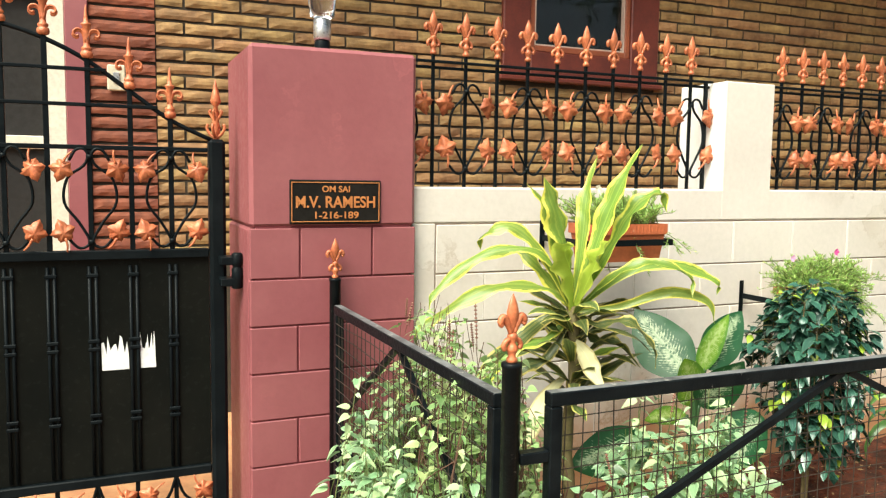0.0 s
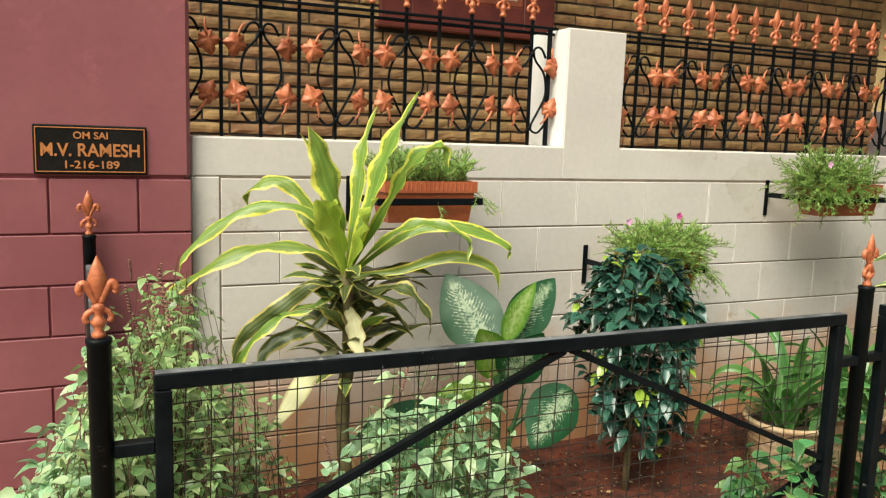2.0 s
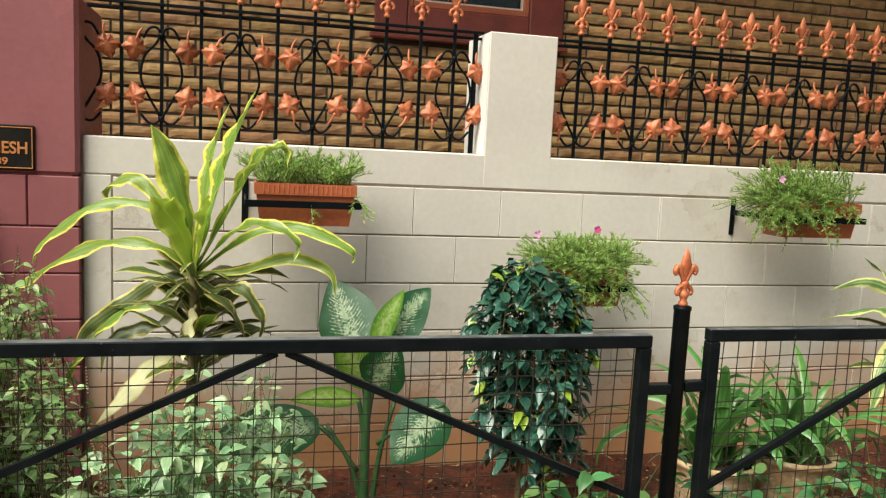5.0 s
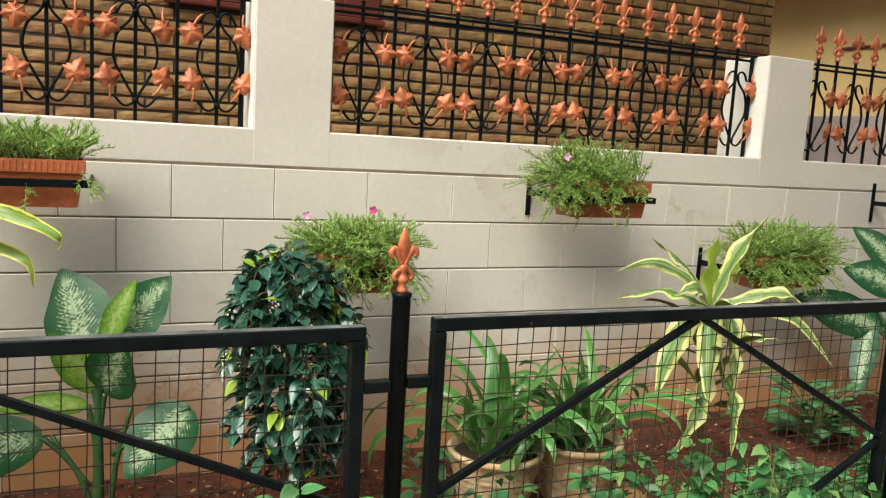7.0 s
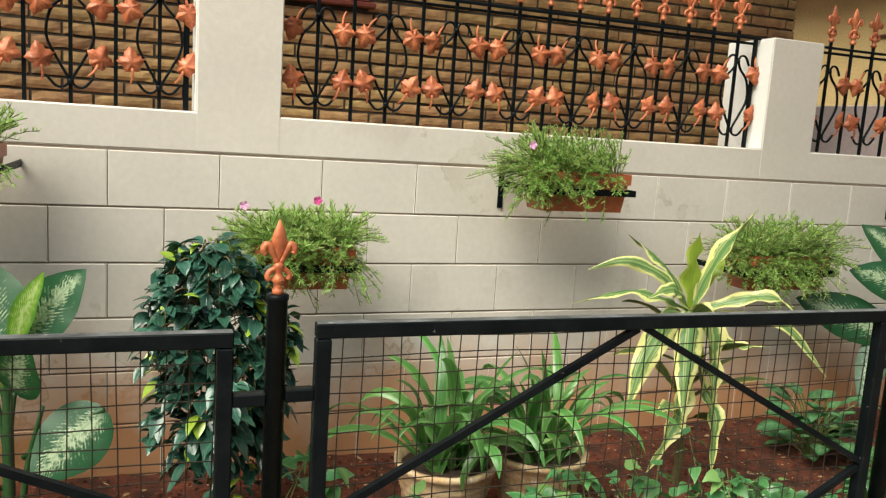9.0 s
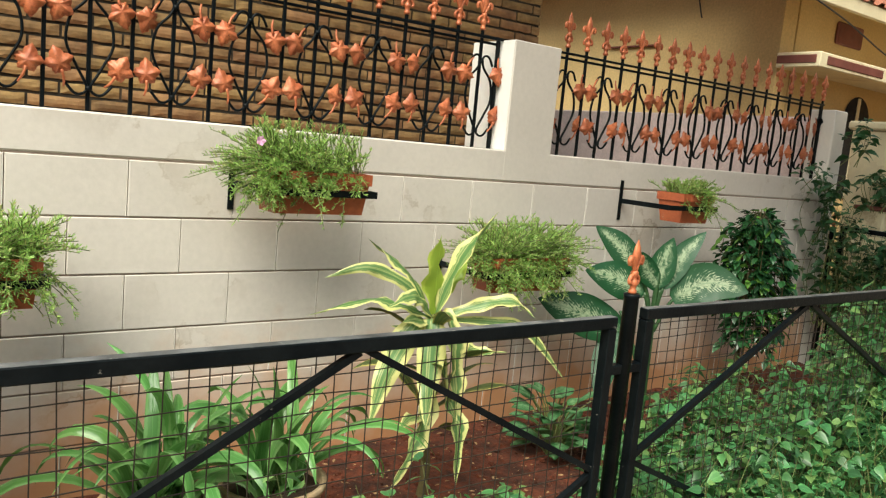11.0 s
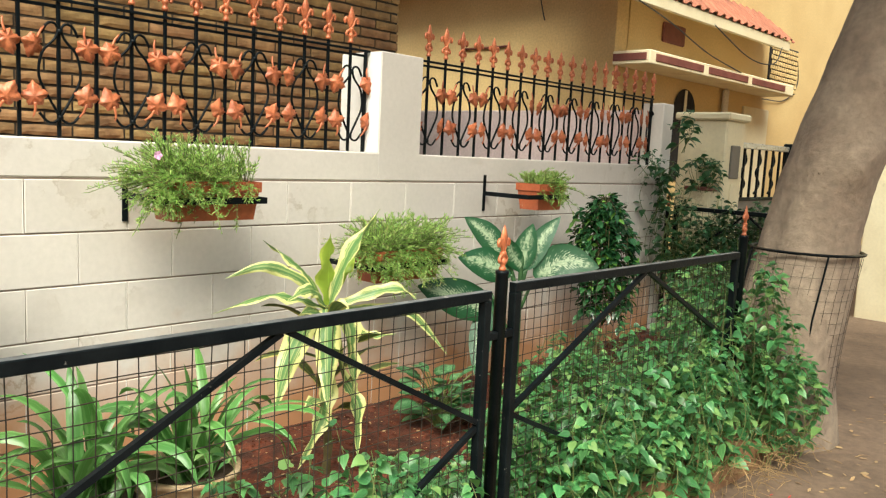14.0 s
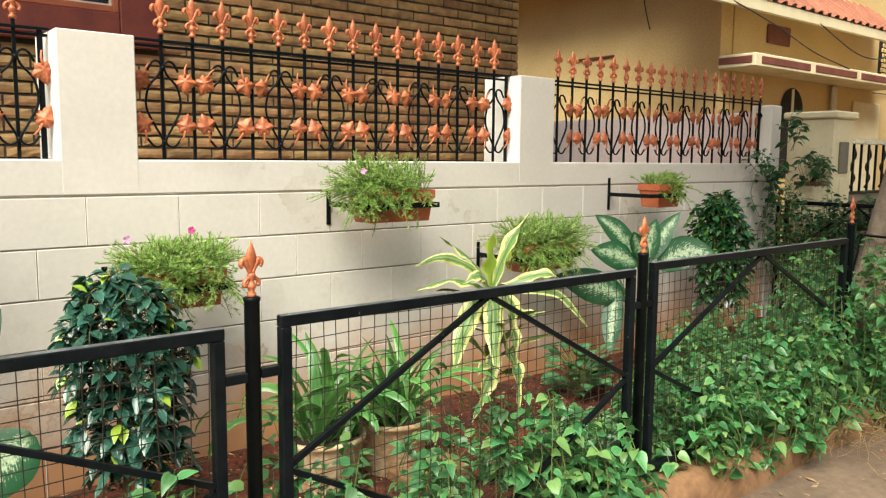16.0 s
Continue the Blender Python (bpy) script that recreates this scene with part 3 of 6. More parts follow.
part("jamb", boxed((-0.917, HY - 0.02, -0.1), (-0.801, HY + 0.25, 4.2), 0.004), M_MAROON, house, "maroon plastered jamb")
door = thing("door_1", "dark glazed doorway in a cream frame", "door", (-1.5, HY, 0), kind="structure")
part("door_frame", boxed((-1.02, HY - 0.01, -0.05), (-0.918, HY + 0.2, 2.4), 0.004), M_SOFFIT, door)
part("door_frame", boxed((-2.4, HY - 0.01, 2.4), (-0.918, HY + 0.2, 2.5), 0.004), M_SOFFIT, door)
part("rail", boxed((-2.4, HY + 0.02, 1.56), (-1.021, HY + 0.07, 1.63), 0.004), M_SOFFIT, door)
part("pane", boxed((-2.4, HY + 0.05, 0.0), (-1.021, HY + 0.058, 1.56), 0.001), M_UNLIT, door)
part("pane", boxed((-2.4, HY + 0.05, 1.63), (-1.021, HY + 0.058, 2.4), 0.001), M_UNLIT, door)
tagged(part("wall_west", boxed((-6, HY + 0.02, -0.1), (-2.41, HY + 0.25, 4.2)), M_CREAM, None), "cream plastered house wall", "wall", kind="structure")
sw = thing("switch_box", "ivory plastic bell switch on the brick strip", "switch", (-0.662, HY, 1.96))
part("plate", boxed((-0.71, HY - 0.035, 1.89), (-0.615, HY - 0.011, 2.03), 0.006), M_SWITCH, sw)
part("button", boxed((-0.68, HY - 0.043, 1.93), (-0.645, HY - 0.034, 1.99), 0.004), M_CHROME, sw)

# window with wide red-brown frame
win = thing("window_1", "wide red-brown wooden window frame with glass", "window", (2.37, HY, WZ0), kind="structure")
SX0, SX1, SZ0, SZ1 = 1.945, 2.765, 2.305, WZ1 - 0.13
for lo, hi in (((WX0, HY - 0.03, WZ0), (SX0 - 0.001, HY + 0.1, WZ1)), ((SX1 + 0.001, HY - 0.03, WZ0), (WX1, HY + 0.1, WZ1)),
               ((SX0, HY - 0.03, WZ0), (SX1, HY + 0.1, SZ0 - 0.001)), ((SX0, HY - 0.03, SZ1 + 0.001), (SX1, HY + 0.1, WZ1))):
    part("frame_board", boxed(lo, hi, 0.008), M_WOOD, win)
part("sill", boxed((WX0 - 0.03, HY - 0.06, WZ0 - 0.035), (WX1 + 0.03, HY + 0.0, WZ0 - 0.001), 0.008), M_WOOD, win)
sash = part("sash", boxed((SX0, HY - 0.012, SZ0), (SX0 + 0.04, HY + 0.05, SZ1), 0.005), M_SASH, win, "warm brown opening sash")
for lo, hi in (((SX1 - 0.04, HY - 0.012, SZ0), (SX1, HY + 0.05, SZ1)), ((SX0 + 0.041, HY - 0.012, SZ0), (SX1 - 0.041, HY + 0.05, SZ0 + 0.04)), ((SX0 + 0.041, HY - 0.012, SZ1 - 0.04), (SX1 - 0.041, HY + 0.05, SZ1))):
    part("sash_rail", boxed(lo, hi, 0.005), M_SASH, sash)
for lo, hi in (((SX0 + 0.041, HY - 0.004, SZ0 + 0.041), (SX0 + 0.051, HY + 0.03, SZ1 - 0.041)), ((SX1 - 0.051, HY - 0.004, SZ0 + 0.041), (SX1 - 0.041, HY + 0.03, SZ1 - 0.041)),
               ((SX0 + 0.051, HY - 0.004, SZ0 + 0.041), (SX1 - 0.051, HY + 0.03, SZ0 + 0.051))):
    part("bead", boxed(lo, hi, 0.001), M_BEAD, sash, "pale glazing bead")
part("pane", boxed((SX0 + 0.041, HY + 0.03, SZ0 + 0.041), (SX1 - 0.041, HY + 0.036, SZ1 - 0.041), 0.001), M_GLASS, sash, "clear window glass")
# Black block behind the glass stands in for the unlit room.
part("room_shade_block", boxed((WX0 + 0.16, HY + 0.11, WZ0), (WX1 - 0.16, HY + 0.24, WZ1), 0.001), M_UNLIT, win)

# ---- iron grilles on the wall ----


def finial_mesh(h, name="finial"):
    """A cast lily finial, h high, standing at its foot."""
    k = h / 0.17
    f = Buf()
    lathe(f, [(r * k, z * k) for r, z in ((0.009, 0), (0.014, 0.004), (0.014, 0.012), (0.009, 0.018), (0.012, 0.028), (0.017, 0.036), (0.011, 0.044),
                                          (0.008, 0.054), (0.013, 0.062), (0.013, 0.070), (0.008, 0.076))], 10)
    lathe(f, [(r * k, z * k) for r, z in ((0.006, 0.074), (0.009, 0.09), (0.017, 0.112), (0.019, 0.126), (0.013, 0.148), (0.001, 0.174))], 8, deep=0.6)
    for sg in (-1, 1):
        tube(f, smooth_line([(sg * x * k, 0, z * k) for x, z in ((0.004, 0.074), (0.014, 0.096), (0.024, 0.116), (0.033, 0.114), (0.036, 0.101), (0.031, 0.095))], 4),
             [0.0068 * k] * 4 + [0.0085 * k] * 12 + [0.007 * k] * 5, 6)
        tube(f, smooth_line([(sg * x * k, 0, z * k) for x, z in ((0.006, 0.062), (0.019, 0.056), (0.026, 0.044), (0.021, 0.034))], 3), 0.0068 * k, 6)
    return f.mesh(name, M_COPPER, True)


def scrolled_finial_mesh(h):
    """A cast finial with a drum foot, two volutes and a spike, h high."""
    k = h / 0.2
    f = Buf()
    lathe(f, [(r * k, z * k) for r, z in ((0.014, 0), (0.021, 0.004), (0.023, 0.014), (0.021, 0.024), (0.015, 0.028), (0.019, 0.033), (0.019, 0.04), (0.012, 0.045), (0.010, 0.06),
                                          (0.013, 0.09), (0.014, 0.118), (0.019, 0.124), (0.019, 0.129), (0.009, 0.134), (0.008, 0.15), (0.004, 0.185), (0.001, 0.2))], 10)
    for sg in (-1, 1):
        coil = [(0.004, 0.052)] + [(0.032 + (0.023 - 0.0026 * q) * math.cos(2.9 - 0.75 * q), 0.083 + (0.023 - 0.0026 * q) * math.sin(2.9 - 0.75 * q)) for q in range(8)]
        for o, w in ((0.0, 0.0062), (0.006, 0.0045)):
            tube(f, smooth_line([(sg * x * k, -o * k, (z + o) * k) for x, z in coil], 4), w * k, 6)
    return f.mesh("scrolled_finial", M_COPPER, True)


def spear_finial_mesh(h):
    """A ribbed spear point over two tiers of curled leaves."""
    k = h / 0.22
    f = Buf()
    lathe(f, [(r * k, z * k) for r, z in ((0.009, 0), (0.013, 0.01), (0.010, 0.03), (0.014, 0.06), (0.009, 0.09), (0.008, 0.125), (0.018, 0.138), (0.020, 0.146), (0.013, 0.175), (0.005, 0.21), (0.001, 0.225))], 6)
    for a in range(4):
        c, d = math.cos(a * 1.5708 + 0.4), math.sin(a * 1.5708 + 0.4)
        for pts, w in ((((0.004, 0.01), (0.022, 0.022), (0.034, 0.045), (0.030, 0.06)), 0.006), (((0.005, 0.07), (0.016, 0.09), (0.024, 0.105), (0.017, 0.112)), 0.0048)):
            tube(f, smooth_line([(r * k * c, r * k * d, z * k) for r, z in pts], 3), w * k, 5)
    return f.mesh("spear_finial", M_COPPER, True)


def ivy_mesh():
    """A pressed-metal ivy leaf, tip down: five pointed lobes creased along their ribs, with a bent stalk, in the x-z plane."""
    lobes = ((-90, 0.058), (-14, 0.047), (50, 0.036), (130, 0.036), (194, 0.047))
    ring = []
    for k, (ang, reach) in enumerate(lobes):
        nxt = lobes[(k + 1) % 5][0] + (360 if k == 4 else 0)
        for off, share, y in ((0.0, 1.0, -0.004), (0.13, 0.86, 0.002), (0.30, 0.80, -0.003), (0.5, 0.66, 0.006), (0.70, 0.80, -0.003), (0.87, 0.86, 0.002)):
            r = reach * (1 - off) + lobes[(k + 1) % 5][1] * off
            a = radians(ang + (nxt - ang) * off)
            ring.append((r * share * math.cos(a), y, r * share * math.sin(a)))
    n = len(ring)
    inner = [(x * 0.5, -0.012 if k % 6 == 0 else -0.007, z * 0.5) for k, (x, y, z) in enumerate(ring)]
    front = [(0.0, -0.014, 0.0), *inner, *ring]
    back = [(x, y + 0.0022, z) for x, y, z in front]
    m = len(front)
    fs = []
    for k in range(n):
        q = (k + 1) % n
        fs += [(0, 1 + q, 1 + k), (1 + k, 1 + q, 1 + n + q, 1 + n + k), (m, m + 1 + k, m + 1 + q), (m + 1 + k, m + 1 + n + k, m + 1 + n + q, m + 1 + q), (1 + n + k, 1 + n + q, m + 1 + n + q, m + 1 + n + k)]
    f = Buf()
    f.add(front + back, fs)
    tube(f, smooth_line([(0, -0.011, 0.018), (0.003, -0.008, 0.045), (0.013, -0.002, 0.068)], 3), [0.005, 0.005, 0.0045, 0.0045, 0.004, 0.0035, 0.003], 5)
    return f.mesh("ivy_leaf", M_COPPER, True)


FINIAL = finial_mesh(0.172)
IVY = ivy_mesh()


def scroll_mesh(z0=1.459, z1=1.80, half=0.074, r=0.0052):
    """One almond of two bent bars with curled ends, round a bar at x = 0."""
    f = Buf()
    mid = (z0 + z1) / 2
    for sg in (-1, 1):
        pts = [(0.074, z0 + 0.028), (0.045, z0 - 0.004), (0.02, z0 - 0.004), (0.006, z0 + 0.02), (0.04, z0 + 0.085), (half, mid - 0.01), (half - 0.012, mid + 0.075), (0.02, z1 - 0.045),
               (0.006, z1 - 0.008), (0.02, z1 + 0.014), (0.045, z1 + 0.008), (0.066, z1 - 0.028)]
        tube(f, smooth_line([(sg * x, 0, z) for x, z in pts], 4), r, 5, 1.3)
    lathe(f, [(0.011, z1 - 0.022), (0.012, z1 - 0.014), (0.011, z1 - 0.006)], 8)
    lathe(f, [(0.011, z0 + 0.006), (0.012, z0 + 0.014), (0.011, z0 + 0.022)], 8)
    return f.mesh("scroll", M_IRON, True)


SCROLL = scroll_mesh()


def grille(xs, almonds, x0, x1, ends, label):
    g = thing("window_grille", label, "grille", ((x0 + x1) / 2, 0.1, LEDGE), group="grilles on the wall")
    bar = boxed((-0.0065, -0.0065, 0), (0.0065, 0.0065, 1.935 - LEDGE), 0.0015).mesh("bar", M_IRON)
    for x in xs:
        place("bar", bar, g, at=(x, 0.1, LEDGE - 0.003))
        place("finial", FINIAL, g, "copper orange painted finial", (x, 0.1, 1.927), (0, 0, random.uniform(-12, 12)))
    for x in ends:
        part("end_bar", boxed((x - 0.01, 0.095, LEDGE - 0.003), (x + 0.01, 0.107, 1.9), 0.002), M_IRON, g)
    part("top_rail", boxed((x0, 0.084, 1.893), (x1, 0.0925, 1.905), 0.002), M_IRON, g)
    part("back_rail", boxed((x0, 0.1075, 1.872), (x1, 0.116, 1.884), 0.002), M_IRON, g)
    for x in almonds:
        place("scroll", SCROLL, g, at=(x, 0.088, 0))
        for sg in (-1, 1):
            if not x0 - 0.01 < x + sg * 0.095 < x1 + 0.01:
                continue
            place("ivy_leaf", IVY, g, "copper orange ivy leaf", (x + sg * 0.094, 0.08, 1.737 + random.uniform(-0.006, 0.006)), (random.uniform(-10, 10), sg * -14 + random.uniform(-10, 10), random.uniform(-25, 25)), (1.08, 1, 1.06))
            place("ivy_leaf", IVY, g, "copper orange ivy leaf", (x + sg * 0.092, 0.08, 1.545 + random.uniform(-0.006, 0.006)), (random.uniform(-10, 10), 180 + sg * 16 + random.uniform(-10, 10), random.uniform(-25, 25)), (1.08, 1, 1.06))
    return g


xa = [0.4925 + 0.1445 * k for k in range(10)]
grille(xa, [xa[0] - 0.1445, *xa[1::2]], 0.37, 1.916, (1.884,), "black iron grille with copper ivy leaves and finials")
xb = [2.357 + 0.1388 * k for k in range(15)]
grille(xb, xb[::2], 2.215, 4.419, (4.4,), "black iron grille with copper ivy leaves and finials")
xc = [4.847 + 0.136 * k for k in range(19)]
grille(xc, xc[::2], 4.714, 7.3, (4.725, 7.285), "black iron grille with copper ivy leaves and finials")

# ---- garden fence ----
FY = -1.44
POST_TOP = 1.05
POST_FINIAL = finial_mesh(0.145, "post_finial")


def fence_post(x, y, top=POST_TOP, base=0.0, label="black iron pipe post with a copper lily finial"):
    p = thing("fence_post", label, "fence post", (x, y, base), group="garden fence posts")
    f = Buf()
    lathe(f, [(0.0205, base), (0.0205, top - 0.012), (0.0225, top - 0.010), (0.0225, top - 0.002), (0.019, top)], 16)
    f.v = [(vx + x, vy + y, vz) for vx, vy, vz in f.v]
    part("pipe", f, M_WORN, p, smooth=True)
    place("finial", POST_FINIAL, p, "copper orange painted finial", (x, y, top - 0.002), (0, 0, 8))
    return p


def fence_panel(p0, p1, z0, z1, links=(), label="black square-tube fence panel with wire mesh", cell=0.0435):
    """A tube frame with a rhombus of braces and wire mesh between two plan points."""
    a, c = Vector((*p0, 0)), Vector((*p1, 0))
    run = (c - a).length
    d = (c - a) / run
    turn = math.degrees(math.atan2(d.y, d.x))
    g = thing("mesh_fence", label, "fence", (p0[0], p0[1], z0), group="garden fence panels")
    t = 0.031

    def put(name, lo, hi, mat_, ch=0.0025, lab=""):
        return place(name, boxed(lo, hi, ch).mesh(name, mat_), g, lab, (p0[0], p0[1], 0), (0, 0, turn))

    put("top_rail", (0, -t / 2, z1 - t), (run, t / 2, z1), M_WORN)
    # Strip carries the scuffs and the painted sky sheen of the top face.
    put("worn_sheen_top", (0.002, -t / 2 + 0.003, z1 - 0.002), (run - 0.002, t / 2 - 0.003, z1 + 0.0007), M_SCUFF_SHEEN, 0.0003, "grey top face, rubbed paint lightened as sky sheen")
    put("bottom_rail", (t, -t / 2, z0), (run - t, t / 2, z0 + t), M_WORN)
    put("stile", (0, -t / 2, z0), (t, t / 2, z1 - t - 0.001), M_WORN)
    put("stile", (run - t, -t / 2, z0), (run, t / 2, z1 - t - 0.001), M_WORN)
    zm = (z0 + z1) / 2 + 0.0
    ends = [((run / 2 - 0.01, z1 - t), (t, zm + 0.01)), ((run / 2 + 0.01, z1 - t), (run - t, zm + 0.01)), ((t, zm - 0.01), (run / 2, z0 + t)), ((run - t, zm - 0.01), (run / 2, z0 + t))]
    for q0, q1 in ends:
        f = Buf()
        rod(f, (q0[0], 0, q0[1]), (q1[0], 0, q1[1]), 0.016)
        place("brace", f.mesh("brace", M_WORN), g, "", (p0[0], p0[1], 0), (0, 0, turn))
    f = Buf()
    k = 0
    x = t + cell * 0.6
    while x < run - t:
        j = random.uniform(-0.002, 0.002)
        line = [(x + j + 0.003 * math.sin(q * 0.9 + k), 0.016 + (0.0016 if k % 2 else -0.0016) * 0.5, z0 + t + (z1 - z0 - 2 * t) * q / 8) for q in range(9)]
        tube(f, line, 0.0016, 3)
        x += cell
        k += 1
    z = z0 + t + cell * 0.5
    while z < z1 - t:
        line = [(t + (run - 2 * t) * q / 12, 0.018, z + 0.0035 * math.sin(q * 1.1 + z * 40)) for q in range(13)]
        tube(f, line, 0.0016, 3)
        z += cell * 0.93
    place("wire_mesh", f.mesh("wire_mesh", M_WIRE), g, "thin rusty welded wire mesh", (p0[0], p0[1], 0), (0, 0, turn))
    for x0, x1, zl in links:
        put("tie_bar", (x0, -0.014, zl - 0.013), (x1, 0.014, zl + 0.013), M_WORN)
    return g


fence_post(0.05, FY)
fence_post(2.012, FY)
fence_post(3.684, FY)
fence_post(5.53, FY, 1.085)
fence_post(0.036, -0.093, 1.063, 0.0, "black iron pipe post by the maroon pillar")
fence_panel((0.14, FY), (1.93, FY), 0.13, 0.977, ((-0.07, 0.0, 0.838), (1.79, 1.854, 0.838)))
fence_panel((2.09, FY), (3.625, FY), 0.13, 0.99, ((-0.058, 0.0, 0.843), (1.535, 1.575, 0.843)))
fence_panel((3.742, FY), (5.475, FY), 0.13, 1.006, ((-0.04, 0.0, 0.843), (1.718, 1.755, 0.843)))
fence_panel((0.052, -1.385), (0.036, -0.128), 0.13, 0.968)
fence_post(7.33, -0.09, 1.07, 0.0, "black iron pipe post at the end of the wall")
fence_panel((7.36, -1.25), (7.36, -0.13), 0.2, 1.10)

# ---- gate ----
GY = 0.2
gate = thing("gate", "black sheet-metal gate with copper leaves and finials", "gate", (-1.0, GY, 0.12))
part("hinge_post", boxed((-0.375, GY - 0.03, 0.1), (-0.314, GY + 0.03, 1.566), 0.012), M_IRON, gate)
place("finial", spear_finial_mesh(0.22), gate, "copper orange painted finial", (-0.345, GY, 1.563), (0, 0, 40))
part("sheet", boxed((-1.9, GY, 0.32), (-0.376, GY + 0.004, 1.123), 0.001), M_SHEET, gate, "glossy black metal sheet")
part("lock_rail", boxed((-1.9, GY - 0.02, 1.123), (-0.377, GY + 0.02, 1.158), 0.004), M_IRON, gate)
part("low_rail", boxed((-1.9, GY - 0.02, 0.285), (-0.377, GY + 0.02, 0.32), 0.004), M_IRON, gate)
part("foot_rail", boxed((-1.9, GY - 0.02, 0.06), (-0.377, GY + 0.02, 0.095), 0.004), M_IRON, gate)
part("cross_rail", boxed((-1.9, GY - 0.012, 1.517), (-0.377, GY + 0.004, 1.533), 0.002), M_IRON, gate)
part("cross_rail", boxed((-1.9, GY - 0.012, 1.667), (-0.55, GY + 0.004, 1.68), 0.002), M_IRON, gate)
part("cross_rail", boxed((-1.9, GY - 0.012, 1.79), (-0.72, GY + 0.004, 1.803), 0.002), M_IRON, gate)
arc = smooth_line([(-0.36, GY, 1.562), (-0.507, GY, 1.632), (-0.644, GY, 1.73), (-0.781, GY, 1.828), (-0.916, GY, 1.895), (-1.05, GY, 1.935), (-1.2, GY, 1.95), (-1.5, GY, 1.955), (-1.9, GY, 1.955)], 5)
f = Buf()
tube(f, arc, 0.009, 6)
part("top_arc", f, M_IRON, gate, smooth=True)
GBARS = [(-0.507, 1.637), (-0.644, 1.735), (-0.781, 1.835), (-0.916, 1.905), (-1.05, 1.938), (-1.185, 1.95), (-1.32, 1.953)]
GFIN = scrolled_finial_mesh(0.185)
for x, top in GBARS:
    part("bar", boxed((x - 0.009, GY - 0.009, 1.158), (x + 0.009, GY + 0.009, top), 0.002), M_IRON, gate)
    place("finial", GFIN, gate, "copper orange scrolled finial", (x, GY, top), (0, 0, random.uniform(-8, 8)))
    for off in (-0.011, 0.011):
        f = Buf()
        tube(f, [(x + off, GY - 0.004, 0.33), (x + off, GY - 0.004, 1.1)], 0.0065, 6)
        part("sheet_rib", f, M_IRON, gate, smooth=True)
    for z in (0.52, 0.545, 0.79, 0.82, 1.06):
        part("rib_collar", boxed((x - 0.02, GY - 0.013, z), (x + 0.02, GY - 0.001, z + 0.014), 0.003), M_IRON, gate)
    part("foot_bar", boxed((x - 0.008, GY - 0.008, 0.095), (x + 0.008, GY + 0.008, 0.295), 0.002), M_IRON, gate)
GSCROLL = scroll_mesh(1.175, 1.505, 0.085, 0.0055)
for x in (-0.507, -0.781, -1.05, -1.32):
    place("scroll", GSCROLL, gate, at=(x, GY - 0.012, 0))
    for sg in (-1, 1):
        for z, flip in ((1.452, 0), (1.22, 180)):
            place("ivy_leaf", IVY, gate, "copper orange ivy leaf", (x + sg * 0.088, GY - 0.02, z), (random.uniform(-12, 12), flip + sg * (-20 if not flip else 20), random.uniform(-20, 20)), (0.95, 0.95, 0.95))
        f = Buf()
        tube(f, smooth_line([(x, GY - 0.01, 0.29), (x + sg * 0.03, GY - 0.01, 0.21), (x + sg * 0.085, GY - 0.01, 0.17), (x + sg * 0.11, GY - 0.01, 0.2)], 4), 0.006, 5)
        part("foot_scroll", f, M_IRON, gate, smooth=True)
        place("ivy_leaf", IVY, gate, "copper orange ivy leaf", (x + sg * 0.095, GY - 0.016, 0.23), (0, sg * -40, 0), (0.95, 0.95, 0.95))
hinge = Buf()
lathe(hinge, [(0.015, 0.0), (0.02, 0.004), (0.02, 0.075), (0.016, 0.08), (0.016, 0.085), (0.02, 0.09), (0.02, 0.13), (0.015, 0.135)], 10)
hinge.v = [(x - 0.285, y + GY - 0.09, z + 1.01) for x, y, z in hinge.v]
hg = part("hinge", hinge, M_IRON, gate, "black barrel hinge on the pillar", True)
part("hinge_arm", boxed((-0.345, GY - 0.1, 1.02), (-0.29, GY - 0.02, 1.05), 0.003), M_IRON, hg)
part("hinge_arm", boxed((-0.345, GY - 0.1, 1.10), (-0.29, GY - 0.02, 1.13), 0.003), M_IRON, hg)
# torn white sticker on the sheet
st = thing("sticker", "torn white sticker peeling off the gate sheet", "sticker", (-0.64, GY - 0.002, 0.7))
for xl, xr, seed in ((-0.757, -0.665, 3), (-0.625, -0.572, 8)):
    rg = random.Random(seed)
    n = 12
    low = [(xl + (xr - xl) * k / n, GY - 0.0022, 0.715) for k in range(n + 1)]
    high = [(xl + (xr - xl) * k / n + rg.uniform(-0.003, 0.003), GY - 0.0022, 0.805 + rg.uniform(-0.035, 0.05)) for k in range(n + 1)]
    f = Buf()
    f.add(low + high, [(k, k + 1, n + 2 + k, n + 1 + k) for k in range(n)])
    part("scrap", f, M_STICKER, st)

# ---- name plaque ----
plq = thing("name_plaque", "black name plaque with orange gold lettering", "sign", (0.055, GP[2], 1.34))
plate = part("plate", boxed((-0.122, GP[2] - 0.010, 1.259), (0.223, GP[2] - 0.0005, 1.421), 0.003), M_PLAQUE, plq)
for lo, hi in (((-0.116, 1.410), (0.217, 1.413)), ((-0.116, 1.267), (0.217, 1.270)), ((-0.116, 1.270), (-0.113, 1.410)), ((0.214, 1.270), (0.217, 1.410))):
    part("border_line", boxed((lo[0], GP[2] - 0.0125, lo[1]), (hi[0], GP[2] - 0.0098, hi[1]), 0.0005), M_GOLD, plate)


